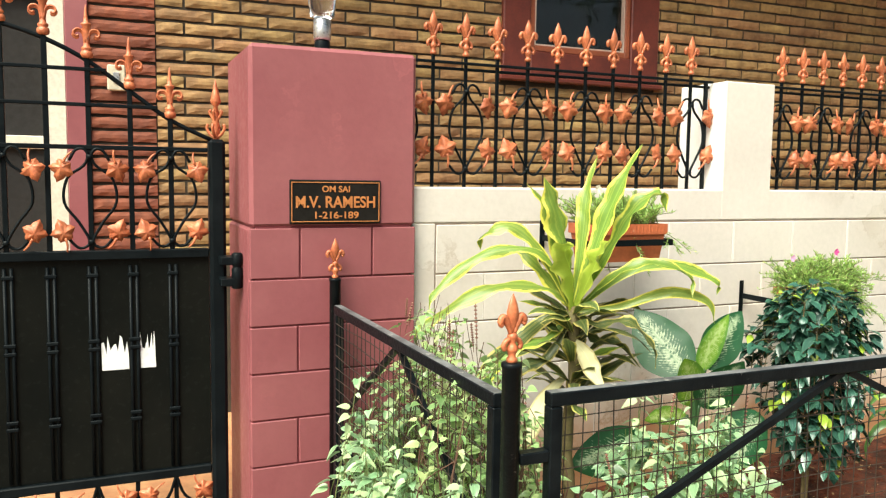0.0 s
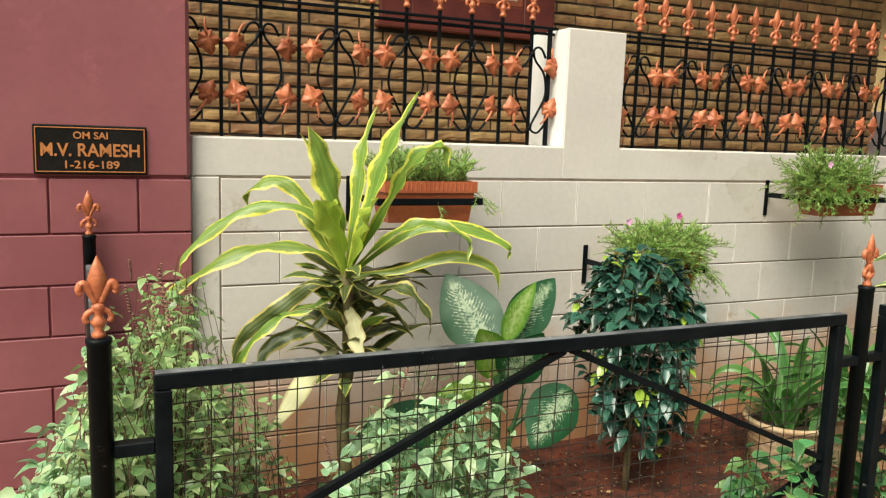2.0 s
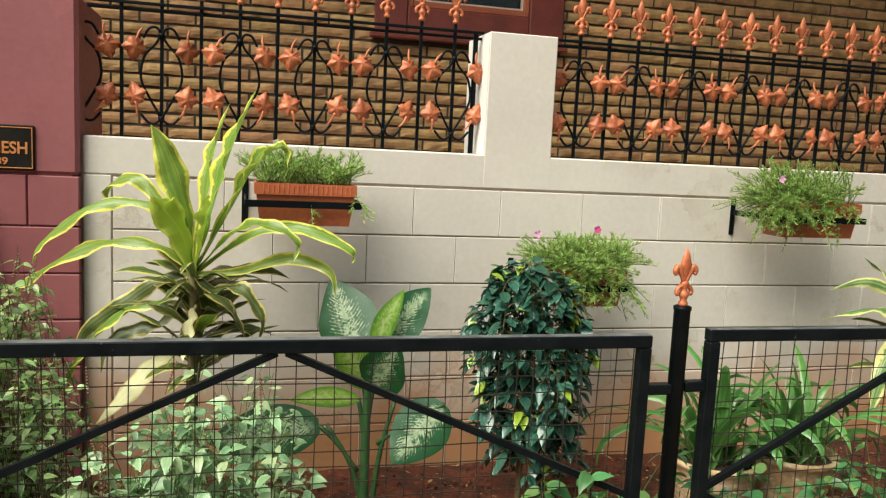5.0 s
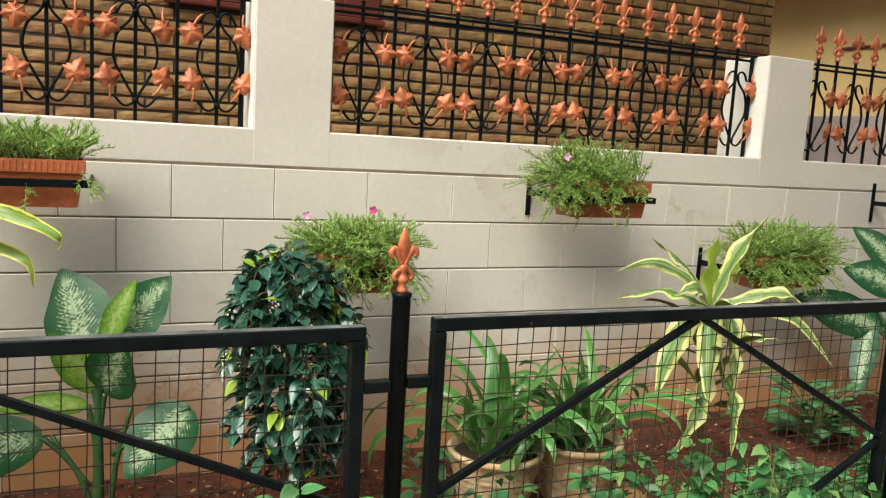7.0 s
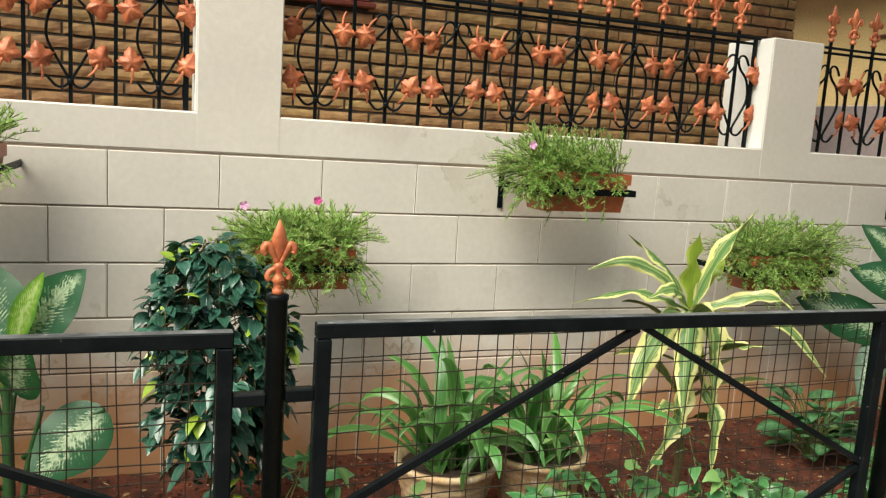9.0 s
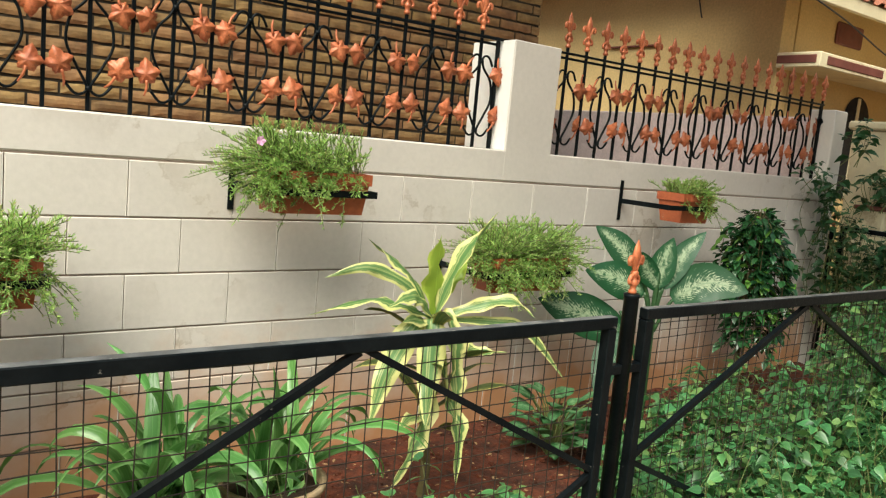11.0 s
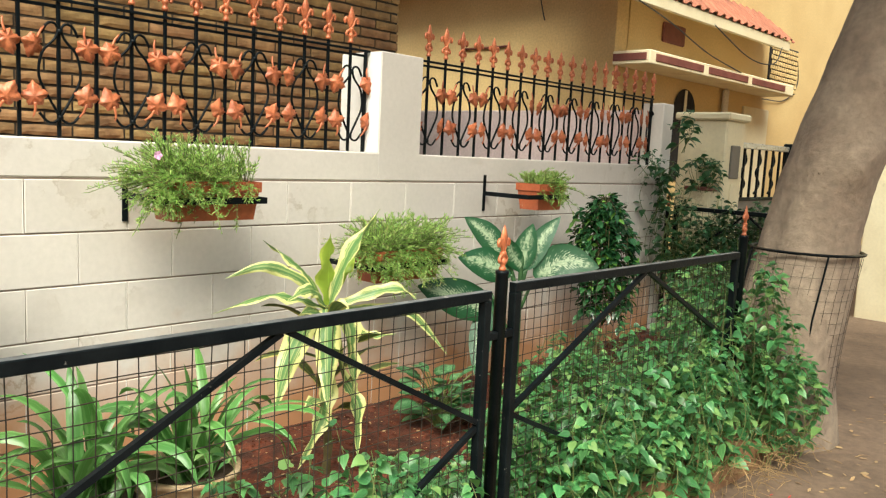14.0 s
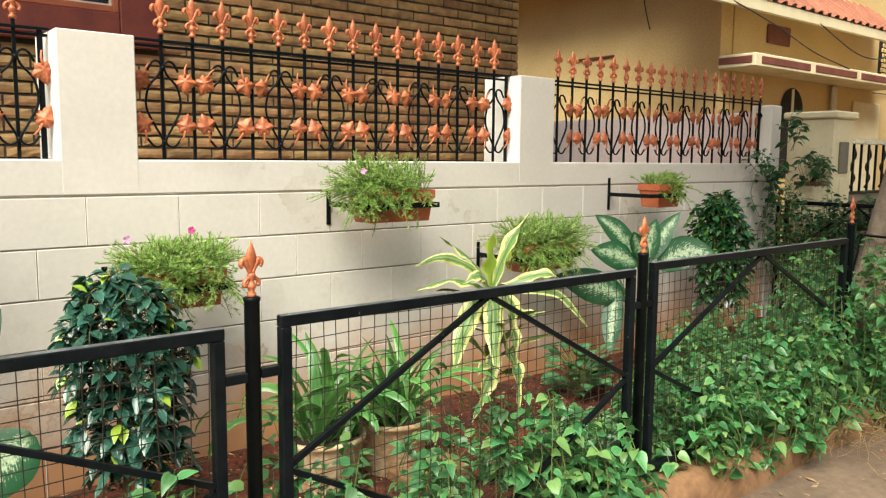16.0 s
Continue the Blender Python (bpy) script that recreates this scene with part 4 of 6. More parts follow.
def lettering(text, x, z, size, wide, bold):
    cu = bpy.data.curves.new("lettering", "FONT")
    cu.body, cu.size, cu.align_x, cu.extrude, cu.offset = text, size, "CENTER", 0.0008, bold
    tmp = bpy.data.objects.new("lettering_tmp", cu)
    scene.collection.objects.link(tmp)
    me = bpy.data.meshes.new_from_object(tmp.evaluated_get(bpy.context.evaluated_depsgraph_get()))
    bpy.data.objects.remove(tmp)
    me.materials.clear()
    me.materials.append(M_GOLD)
    w = max(v.co.x for v in me.vertices) - min(v.co.x for v in me.vertices)
    place("lettering", me, plate, "", (x, GP[2] - 0.0113, z), (90, 0, 0), (wide / w, 1, 1))


lettering("OM SAI", 0.050, 1.377, 0.032, 0.105, 0.0006)
lettering("M.V. RAMESH", 0.050, 1.320, 0.059, 0.30, 0.0012)
lettering("1-216-189", 0.050, 1.280, 0.035, 0.165, 0.0006)

# ---- lamp on the gate pillar ----
lamp = thing("pillar_lamp", "galvanised pillar lamp with a clear glass shade", "lamp", (0.04, 0.15, GP[4]))
for nm, prof, mt in (("socket", [(0.03, 0), (0.032, 0.02), (0.029, 0.05), (0.027, 0.058)], M_IRON), ("neck", [(0.031, 0.058), (0.034, 0.066), (0.034, 0.135), (0.03, 0.14)], M_CHROME),
                     ("shade", [(0.03, 0.14), (0.046, 0.145), (0.05, 0.17), (0.06, 0.27), (0.056, 0.31), (0.02, 0.32)], M_LAMPGLASS)):
    f = Buf()
    lathe(f, prof, 20)
    f.v = [(x + 0.05, y + 0.15, z + GP[4]) for x, y, z in f.v]
    part(nm, f, mt, lamp, smooth=True)

# ---- neighbour's house ----
nb = thing("neighbour_house", "cream plastered house with a tiled porch roof", "house", (9.6, 1.9, 0), kind="structure")
part("side_wall", boxed((9.6, 1.91, -0.1), (9.85, 10, 6.0), 0.004), M_CREAM, nb)
part("front_wall", boxed((9.86, 1.9, -0.1), (21.0, 2.15, 6.0), 0.004), M_CREAM, nb)
part("overhang", boxed((8.75, 1.96, 3.75), (9.59, 10, 4.5), 0.006), M_CREAM, nb, "cream balcony box over the side passage")
can = part("canopy", boxed((9.55, 1.43, 2.485), (13.75, 1.899, 2.635), 0.01), M_PALE, nb, "pale sunshade slab with maroon insets")
x = 9.68
for w in (1.15, 1.15, 1.15):
    part("inset", boxed((x, 1.42, 2.52), (x + w, 1.44, 2.605), 0.006), M_INSET, can)
    x += w + 0.14
part("inset", boxed((9.54, 1.47, 2.525), (9.56, 1.89, 2.605), 0.005), M_INSET, can)
vent = part("vent", boxed((10.6, 1.86, 2.88), (11.15, 1.9, 3.12), 0.02), M_INSET, nb, "maroon ventilator block")
part("fascia", boxed((7.57, 1.43, 3.09), (13.45, 1.48, 3.22), 0.006), M_PALE, nb, "weathered pale fascia")


def roof_tiles():
    me = Buf()
    for k in range(2):
        n = 7
        vs, fs = [], []
        for i in range(n):
            a = math.pi * i / (n - 1)
            o = (0.055 - 0.055 * math.cos(a)) + 0.11 * k
            h = 0.028 * math.sin(a) if k == 0 else -0.012 * math.sin(a)
            vs += [(o, 0, h), (o, 0.26, h + 0.016), (o, 0, h - 0.014)]
        for i in range(n - 1):
            fs += [(i * 3, i * 3 + 3, i * 3 + 4, i * 3 + 1), (i * 3 + 2, i * 3 + 5, i * 3 + 3, i * 3)]
        me.add(vs, fs)
    tile = me.mesh("roof_tile", M_TILE)
    for j in range(4):
        x = 7.62
        while x < 13.35:
            place("roof_tile", tile, deck, at=(x, 1.41 + 0.155 * j, 3.235 + 0.125 * j), turn=(39, 0, random.uniform(-1, 1)))
            x += 0.22


b = Buf()
b.add([(7.6, 1.44, 3.21), (13.43, 1.44, 3.21), (13.43, 1.95, 3.62), (7.6, 1.95, 3.62), (7.6, 1.95, 3.52), (13.43, 1.95, 3.52), (7.6, 1.481, 3.16), (13.43, 1.481, 3.16)],
      [(0, 1, 2, 3), (6, 4, 5, 7), (0, 3, 4, 6), (1, 7, 5, 2)])
deck = part("roof_deck", b, M_PALE, nb)
# jali screen
jal = part("jali_frame", boxed((13.9, 1.87, 2.62), (15.0, 1.905, 3.3), 0.004), M_UNLIT, nb)
for i in range(12):
    for j in range(9):
        part("jali_block", boxed((13.91 + i * 0.09 + (0.03 if j % 2 else 0), 1.85, 2.63 + j * 0.073), (13.965 + i * 0.09 + (0.03 if j % 2 else 0), 1.869, 2.69 + j * 0.073), 0.012), M_CREAM, jal)
# arched niche window and door leaf under the canopy
b = Buf()
arch = [(math.cos(math.pi * k / 10) * 0.3, math.sin(math.pi * k / 10) * 0.28) for k in range(11)]
pts = [(11.33 + x, 2.1 + z) for x, z in arch] + [(11.03, 1.2), (11.63, 1.2)]
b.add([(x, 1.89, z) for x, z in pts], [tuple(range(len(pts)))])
part("arched_window", b, M_UNLIT, nb, "dark arched window")
part("mullion", boxed((11.3, 1.875, 1.2), (11.36, 1.889, 2.36), 0.004), M_PALE, nb)
part("door_leaf", boxed((13.1, 1.86, 0.0), (14.0, 1.899, 2.3), 0.01), M_PALE, nb)
part("downpipe", boxed((12.35, 1.8, 0.0), (12.45, 1.88, 2.48), 0.03), M_SOFFIT, nb)
tl = thing("tube_light", "thin tube light fixture on the cream wall", "tube light", (9.58, 3.8, 2.78))
part("batten", boxed((9.56, 3.45, 2.77), (9.599, 4.2, 2.793), 0.006), M_INSET, tl)
# neighbour's gate pillar and gate
np_ = thing("gate_pillar", "pale cream gate pillar with a moulded cap", "pillar", (7.88, -0.13, 0), kind="structure")
part("shaft", boxed((7.71, -0.33, -0.1), (8.05, 0.07, 1.77), 0.012), M_PALE, np_)
part("cap", boxed((7.68, -0.36, 1.771), (8.08, 0.10, 1.83), 0.012), M_PALE, np_)
part("letter_slot", boxed((7.80, -0.345, 1.32), (7.96, -0.328, 1.58), 0.02), M_GATEGREY, np_, "weathered grey plate")
part("tile", boxed((7.84, -0.341, 1.1), (7.93, -0.329, 1.28), 0.004), M_PALE, np_)
mb = thing("meter_box", "small pale ledge box beside the cream pillar", "box", (7.66, -0.38, 1.2))
part("body", boxed((7.56, -0.30, 0.6), (7.709, -0.10, 1.22), 0.01), M_PALE, mb)
part("lid", boxed((7.55, -0.31, 1.221), (7.709, -0.09, 1.25), 0.006), M_INSET, mb)
ng = thing("gate", "dark iron gate with rods beside the cream pillar", "gate", (9.2, -0.1, 0.1))
part("rail", boxed((8.1, -0.12, 1.58), (10.3, -0.08, 1.63), 0.006), M_CHROME, ng)
part("rail", boxed((8.1, -0.12, 1.12), (10.3, -0.08, 1.15), 0.006), M_IRON, ng)
part("sheet", boxed((8.1, -0.105, 0.2), (10.3, -0.095, 1.12), 0.002), M_GATEGREY, ng)
x = 8.14
while x < 10.3:
    part("rod", boxed((x - 0.01, -0.11, 1.15), (x + 0.01, -0.09, 1.58), 0.003), M_IRON, ng)
    x += 0.16
for x in (8.3, 8.62, 8.94, 9.26):
    f = Buf()
    tube(f, smooth_line([(x - 0.05, -0.1, 1.18), (x + 0.05, -0.1, 1.27), (x - 0.05, -0.1, 1.37), (x + 0.05, -0.1, 1.47), (x, -0.1, 1.56)], 5), 0.009, 5)
    part("curled_bar", f, M_IRON, ng, smooth=True)
part("leaf_stile", boxed((9.6, -0.14, GROUND), (9.72, -0.06, 1.66), 0.01), M_IRON, ng)
# cables strung across the house front
for pts in (((9.0, 1.44, 3.14), (9.8, 1.36, 2.95), (10.8, 1.38, 2.74), (11.9, 1.435, 2.63)), ((11.0, 1.44, 3.12), (11.8, 1.3, 2.8), (12.6, 1.3, 2.82), (13.2, 1.44, 3.12)),             ((14.9, 1.86, 3.3), (15.1, 1.88, 2.8), (14.6, 1.88, 2.5), (13.7, 1.86, 2.45)), ((9.55, 3.0, 3.76), (9.52, 2.95, 3.4), (9.54, 2.9, 3.15), (9.56, 2.88, 3.05))):
    c = thing("cable", "thin black cable slung along the house front", "cable", pts[0], group="cables")
    f = Buf()
    tube(f, smooth_line(pts, 8), 0.008, 5)
    part("wire", f, M_CABLE, c, smooth=True)
# wall across the street end
tagged(part("wall_far", boxed((10.5, -3.2, -0.1), (16.0, -0.6, 4.4), 0.01), M_PALE, None), "tall pale house wall further along the street", "wall", kind="structure")

# ---- plants ----
UP = Vector((0, 0, 1))


def soil_at(x, y):
    return SOIL + 0.01 * x - 0.01


def blade_line(p, az, elev, length, droop, n=8, power=1.4):
    """A line that leaves p at an elevation and bends down along its length; angles in degrees."""
    out, q = [Vector(p)], Vector(p)
    for k in range(n):
        e = radians(elev - droop * ((k + 0.5) / n) ** power)
        a = radians(az)
        q = q + Vector((math.cos(a) * math.cos(e), math.sin(a) * math.cos(e), math.sin(e))) * (length / n)
        out.append(q.copy())
    return out


def taper(n, base=0.3, peak=0.5, tip=1.5):
    out = []
    for k in range(n):
        v = k / (n - 1)
        out.append(base + (1 - base) * min(1, v / peak) if v < peak else max(0.02, 1 - ((v - peak) / (1 - peak)) ** tip))
    return out


def oval(n, base=0.25):
    return [max(0.03, math.sin(math.pi * (0.06 + 0.94 * k / (n - 1)) ** 0.85) ** 0.8) if k else base for k in range(n)]


class Plane:
    """Right and towards-the-street directions of a plant's broad side."""

    def __init__(self, at, yaw):
        a = radians(yaw)
        self.o = Vector(at)
        self.r = Vector((math.cos(a), math.sin(a), 0))
        self.d = Vector((math.sin(a), -math.cos(a), 0))

    def __call__(self, x, z, d=0.0):
        return self.o + self.r * x + self.d * d + UP * z


def grown_leaf(plant, pl, pts, width, material, depth=0.0, face=0.5, fold=0.25, broad=False, name="leaf", wave=0.0, label="", twist=0.0):
    line = smooth_line([pl(x, z, depth * k / max(1, len(pts) - 1)) for k, (x, z) in enumerate(pts)], 7)
    t = (line[-1] - line[0]).normalized()
    flat_side = pl.d if abs(t.dot(pl.d)) < 0.8 else pl.r
    in_plane = t.cross(pl.d)
    if in_plane.dot(UP) < 0:
        in_plane = -in_plane
    side = (flat_side * (1 - face) - in_plane * face).normalized()
    f = Buf()
    ws = oval(len(line)) if broad else taper(len(line))
    sheet(f, line, [w * width for w in ws], side, fold, wave, twist)
    return part(name, f, material, plant, label, True)


def dracaena(at, crown, yaw, leaves, old, material, label, rng, stem_r=0.022, spread=0.94, young=(), wave=0.42, aged=()):
    plant = thing("dracaena", label, "plant", (at[0], at[1], soil_at(*at[:2])), group="dracaenas")
    f = Buf()
    n = 14
    foot = Vector((at[0], at[1], soil_at(*at[:2]) - 0.02))
    top = Vector(crown)
    line = [foot.lerp(top, k / n) + Vector((math.sin(k * 0.7) * 0.008, math.cos(k * 0.9) * 0.008, 0)) for k in range(n + 1)]
    tube(f, line, [stem_r * (1.12 if k % 2 else 0.92) for k in range(n + 1)], 8)
    part("stem", f, M_STEM, plant, smooth=True)
    pl = Plane(crown, yaw)
    for i, (pts, w, dep) in enumerate(leaves):
        if abs(pts[-1][0]) > 0.25 and wave < 0.4:
            pts = (*[(x * 0.94 + rng.uniform(-0.014, 0.014), z + rng.uniform(-0.018, 0.018)) for x, z in pts], (pts[-1][0] * 0.98, pts[-1][1] - 0.07))
            w *= 0.88
        grown_leaf(plant, pl, [(0, -0.02), *pts], w * spread, L_DRACY if i in young else L_DRACOLD if i in aged else material, dep, rng.uniform(0.35, 0.8), rng.uniform(0.3, 0.75), wave=wave, twist=rng.uniform(-1.1, 1.1))
    for k in range(old[0]):
        h = rng.uniform(old[1], old[2])
        az = rng.uniform(0, 360)
        ln = blade_line(foot.lerp(top, h), az, rng.uniform(20, 60), rng.uniform(0.18, 0.36), rng.uniform(30, 95), 9)
        f = Buf()
        sd = Vector((-math.sin(radians(az)), math.cos(radians(az)), rng.uniform(-0.4, 0.4)))
        wd = rng.uniform(0.046, 0.068)
        sheet(f, ln, [w * wd for w in taper(len(ln))], sd, 0.3, 0.25, rng.uniform(-0.9, 0.9))
        part("leaf", f, L_DRACOLD if rng.random() < 0.85 else material, plant, "", True)
    return plant


rng = random.Random(5)
tall = dracaena((0.8, -0.5), (0.797, -0.51, 0.985), -22, [
    (((0.085, 0.26), (0.14, 0.41), (0.215, 0.575)), 0.085, 0.04), (((0.03, 0.26), (0.045, 0.39), (0.085, 0.54)), 0.066, -0.07), (((-0.03, 0.2), (-0.08, 0.36), (-0.125, 0.455)), 0.112, 0.05),
    (((-0.06, 0.2), (-0.10, 0.36), (-0.17, 0.435)), 0.06, -0.08), (((0.14, 0.22), (0.215, 0.335), (0.32, 0.41)), 0.088, 0.02), (((-0.12, 0.185), (-0.235, 0.28), (-0.34, 0.262)), 0.07, -0.06),
    (((-0.14, 0.178), (-0.34, 0.178), (-0.53, 0.055)), 0.066, 0.08), (((-0.12, 0.055), (-0.33, 0.075), (-0.57, -0.055)), 0.078, 0.1), (((0.16, 0.11), (0.27, 0.17), (0.385, 0.125)), 0.058, 0.14),
    (((0.21, 0.10), (0.38, 0.14), (0.53, 0.11)), 0.056, -0.02), (((0.19, 0.02), (0.36, 0.04), (0.5, 0.02)), 0.052, 0.05), (((-0.1, -0.04), (-0.235, -0.11), (-0.35, -0.225)), 0.076, 0.12),
    (((-0.09, -0.1), (-0.24, -0.16), (-0.36, -0.3), (-0.47, -0.49)), 0.078, 0.16), (((-0.02, 0.12), (-0.055, 0.2), (-0.05, 0.235)), 0.115, 0.16), (((0.05, 0.12), (0.075, 0.2), (0.10, 0.25)), 0.10, 0.12),
    (((0.08, -0.06), (0.2, -0.05), (0.27, -0.13)), 0.07, 0.12), (((-0.05, 0.06), (-0.15, 0.17), (-0.22, 0.2)), 0.075, -0.14), (((0.06, -0.12), (0.15, -0.13), (0.22, -0.2)), 0.07, 0.1),
    (((-0.1, -0.18), (-0.18, -0.2), (-0.26, -0.27)), 0.07, 0.12)],
    (52, 0.6, 0.98), L_DRAC, "tall dracaena with yellow-edged arching leaves", rng, spread=0.9, young=(13, 14), wave=0.35, aged=(11, 15, 17, 18))
for dx, dz, tx, tz in ((0.0, -0.12, 0.07, -0.25), (-0.03, -0.26, -0.21, -0.47)):
    grown_leaf(tall, Plane((0.797, -0.51, 0.985), -22), [(dx, dz), (dx * 0.6 + tx * 0.4, dz * 0.75 + tz * 0.25), (tx * 0.7 + dx * 0.3, tz * 0.65 + dz * 0.35), (tx, tz)], 0.07, L_STRAW, 0.22, 0.8, 0.2, wave=0.3, label="dry pale leaf")
dracaena((3.70, -0.56), (3.655, -0.6, 0.80), -22, [
    (((0.07, 0.17), (0.19, 0.38)), 0.072, 0.03), (((-0.01, 0.14), (-0.015, 0.29)), 0.095, 0.06), (((-0.1, 0.14), (-0.25, 0.25)), 0.06, -0.05), (((-0.1, 0.10), (-0.25, 0.16), (-0.4, 0.12)), 0.05, 0.04),
    (((-0.1, 0.03), (-0.25, 0.06), (-0.46, 0.0)), 0.055, 0.1), (((0.13, 0.03), (0.27, 0.06), (0.36, 0.01)), 0.055, 0.06), (((0.2, -0.02), (0.35, -0.05), (0.52, -0.23)), 0.045, 0.02),
    (((-0.08, -0.04), (-0.17, -0.2), (-0.22, -0.38)), 0.1, 0.1), (((-0.02, -0.02), (-0.03, -0.2), (-0.04, -0.36)), 0.095, 0.18), (((0.04, -0.02), (0.06, -0.2), (0.07, -0.36)), 0.09, 0.15),
    (((-0.01, -0.3), (-0.05, -0.45), (-0.13, -0.62)), 0.085, 0.1), (((0.06, -0.3), (0.1, -0.4), (0.11, -0.6)), 0.075, 0.1), (((0.08, -0.1), (0.18, -0.13), (0.27, -0.12)), 0.05, 0.05),
    (((-0.06, 0.06), (-0.12, 0.08), (-0.2, 0.05)), 0.06, 0.15), (((0.05, 0.08), (0.1, 0.14), (0.13, 0.18)), 0.06, -0.1)],
    (16, 0.3, 0.95), L_DRACB, "dracaena with cream-edged hanging leaves", rng, 0.018, 1.05, (1, 14))


def dieffenbachia(at, ref, yaw, leaves, stems, label, broad=1.22):
    plant = thing("dieffenbachia", label, "plant", (at[0], at[1], soil_at(*at)), group="dieffenbachias")
    pl = Plane(ref, yaw)
    low = soil_at(*at) - ref[2] - 0.03
    for x0, x1, z1, r in stems:
        f = Buf()
        ln = smooth_line([pl(x0, low), pl((x0 * 0.6 + x1 * 0.4), low * 0.4 + z1 * 0.6), pl(x1, z1)], 5)
        tube(f, ln, [r * (1 - 0.45 * k / (len(ln) - 1)) for k in range(len(ln))], 8)
        part("stem", f, M_DSTEM, plant, smooth=True)
    for pts, w, mat_, dep, face in leaves:
        f = Buf()
        b0 = pl(*pts[0])
        ln = smooth_line([pl(pts[0][0] * 0.15, pts[0][1] - 0.16), pl(pts[0][0] * 0.6, pts[0][1] - 0.06), b0], 4)
        tube(f, ln, 0.009, 6)
        lf = grown_leaf(plant, pl, pts, w * broad, mat_, dep, face, 0.18, True, wave=0.05)
        place("petiole", f.mesh("petiole", M_DSTEM, True), lf)
    return plant


dieffenbachia((1.39, -0.49), (1.385, -0.48, 0.535), -17, [
    (((-0.04, 0.15), (-0.108, 0.256), (-0.18, 0.37)), 0.19, L_DIEF, -0.2, 0.95), (((0.04, 0.17), (0.118, 0.28), (0.205, 0.385)), 0.135, L_DIEF, -0.05, 0.9),
    (((0.02, 0.16), (0.06, 0.27), (0.118, 0.385)), 0.07, L_LIME, 0.02, 0.75), (((0.0, 0.02), (-0.04, 0.13), (-0.1, 0.235)), 0.115, L_LIME, 0.12, 0.9),
    (((0.02, 0.02), (0.07, 0.12), (0.12, 0.23)), 0.14, L_DIEF, 0.15, 0.9), (((-0.03, -0.02), (-0.14, 0.0), (-0.246, 0.0)), 0.06, L_LIME, 0.12, 0.7),
    (((-0.167, -0.128), (-0.355, -0.148), (-0.53, -0.17)), 0.16, L_DIEF, 0.12, 0.75), (((0.276, -0.02), (0.19, -0.11), (0.11, -0.215)), 0.165, L_DIEF, 0.1, 0.85)],
    ((0.0, 0.0, 0.1, 0.021), (0.02, -0.14, -0.12, 0.012), (0.02, 0.1, -0.02, 0.012)), "dieffenbachia with large white-veined leaves")
dieffenbachia((5.0, -0.5), (5.0, -0.5, 0.80), -43, [
    (((-0.06, 0.05), (-0.18, 0.2), (-0.31, 0.29)), 0.13, L_DIEF, 0.02, 0.8), (((-0.05, 0.0), (-0.18, 0.06), (-0.34, 0.09)), 0.17, L_DIEF, 0.1, 0.8),
    (((0.0, 0.03), (0.02, 0.15), (0.05, 0.27)), 0.12, L_DIEF, 0.0, 0.85), (((0.03, 0.03), (0.1, 0.18), (0.2, 0.31)), 0.11, L_DIEF, -0.04, 0.8),
    (((0.08, -0.02), (0.22, 0.08), (0.4, 0.06)), 0.19, L_DIEF, 0.05, 0.75), (((-0.12, -0.2), (-0.33, -0.12), (-0.54, -0.06)), 0.2, L_DIEF, 0.12, 0.75),
    (((-0.17, -0.18), (-0.2, -0.34), (-0.22, -0.52)), 0.125, L_DIEF, 0.15, 0.9), (((0.02, 0.02), (-0.06, 0.12), (-0.1, 0.2)), 0.1, L_DIEF, 0.1, 0.8)],
    ((0.0, 0.0, 0.1, 0.021), (0.03, -0.15, -0.1, 0.013)), "dieffenbachia with broad cream-speckled leaves", 1.02)


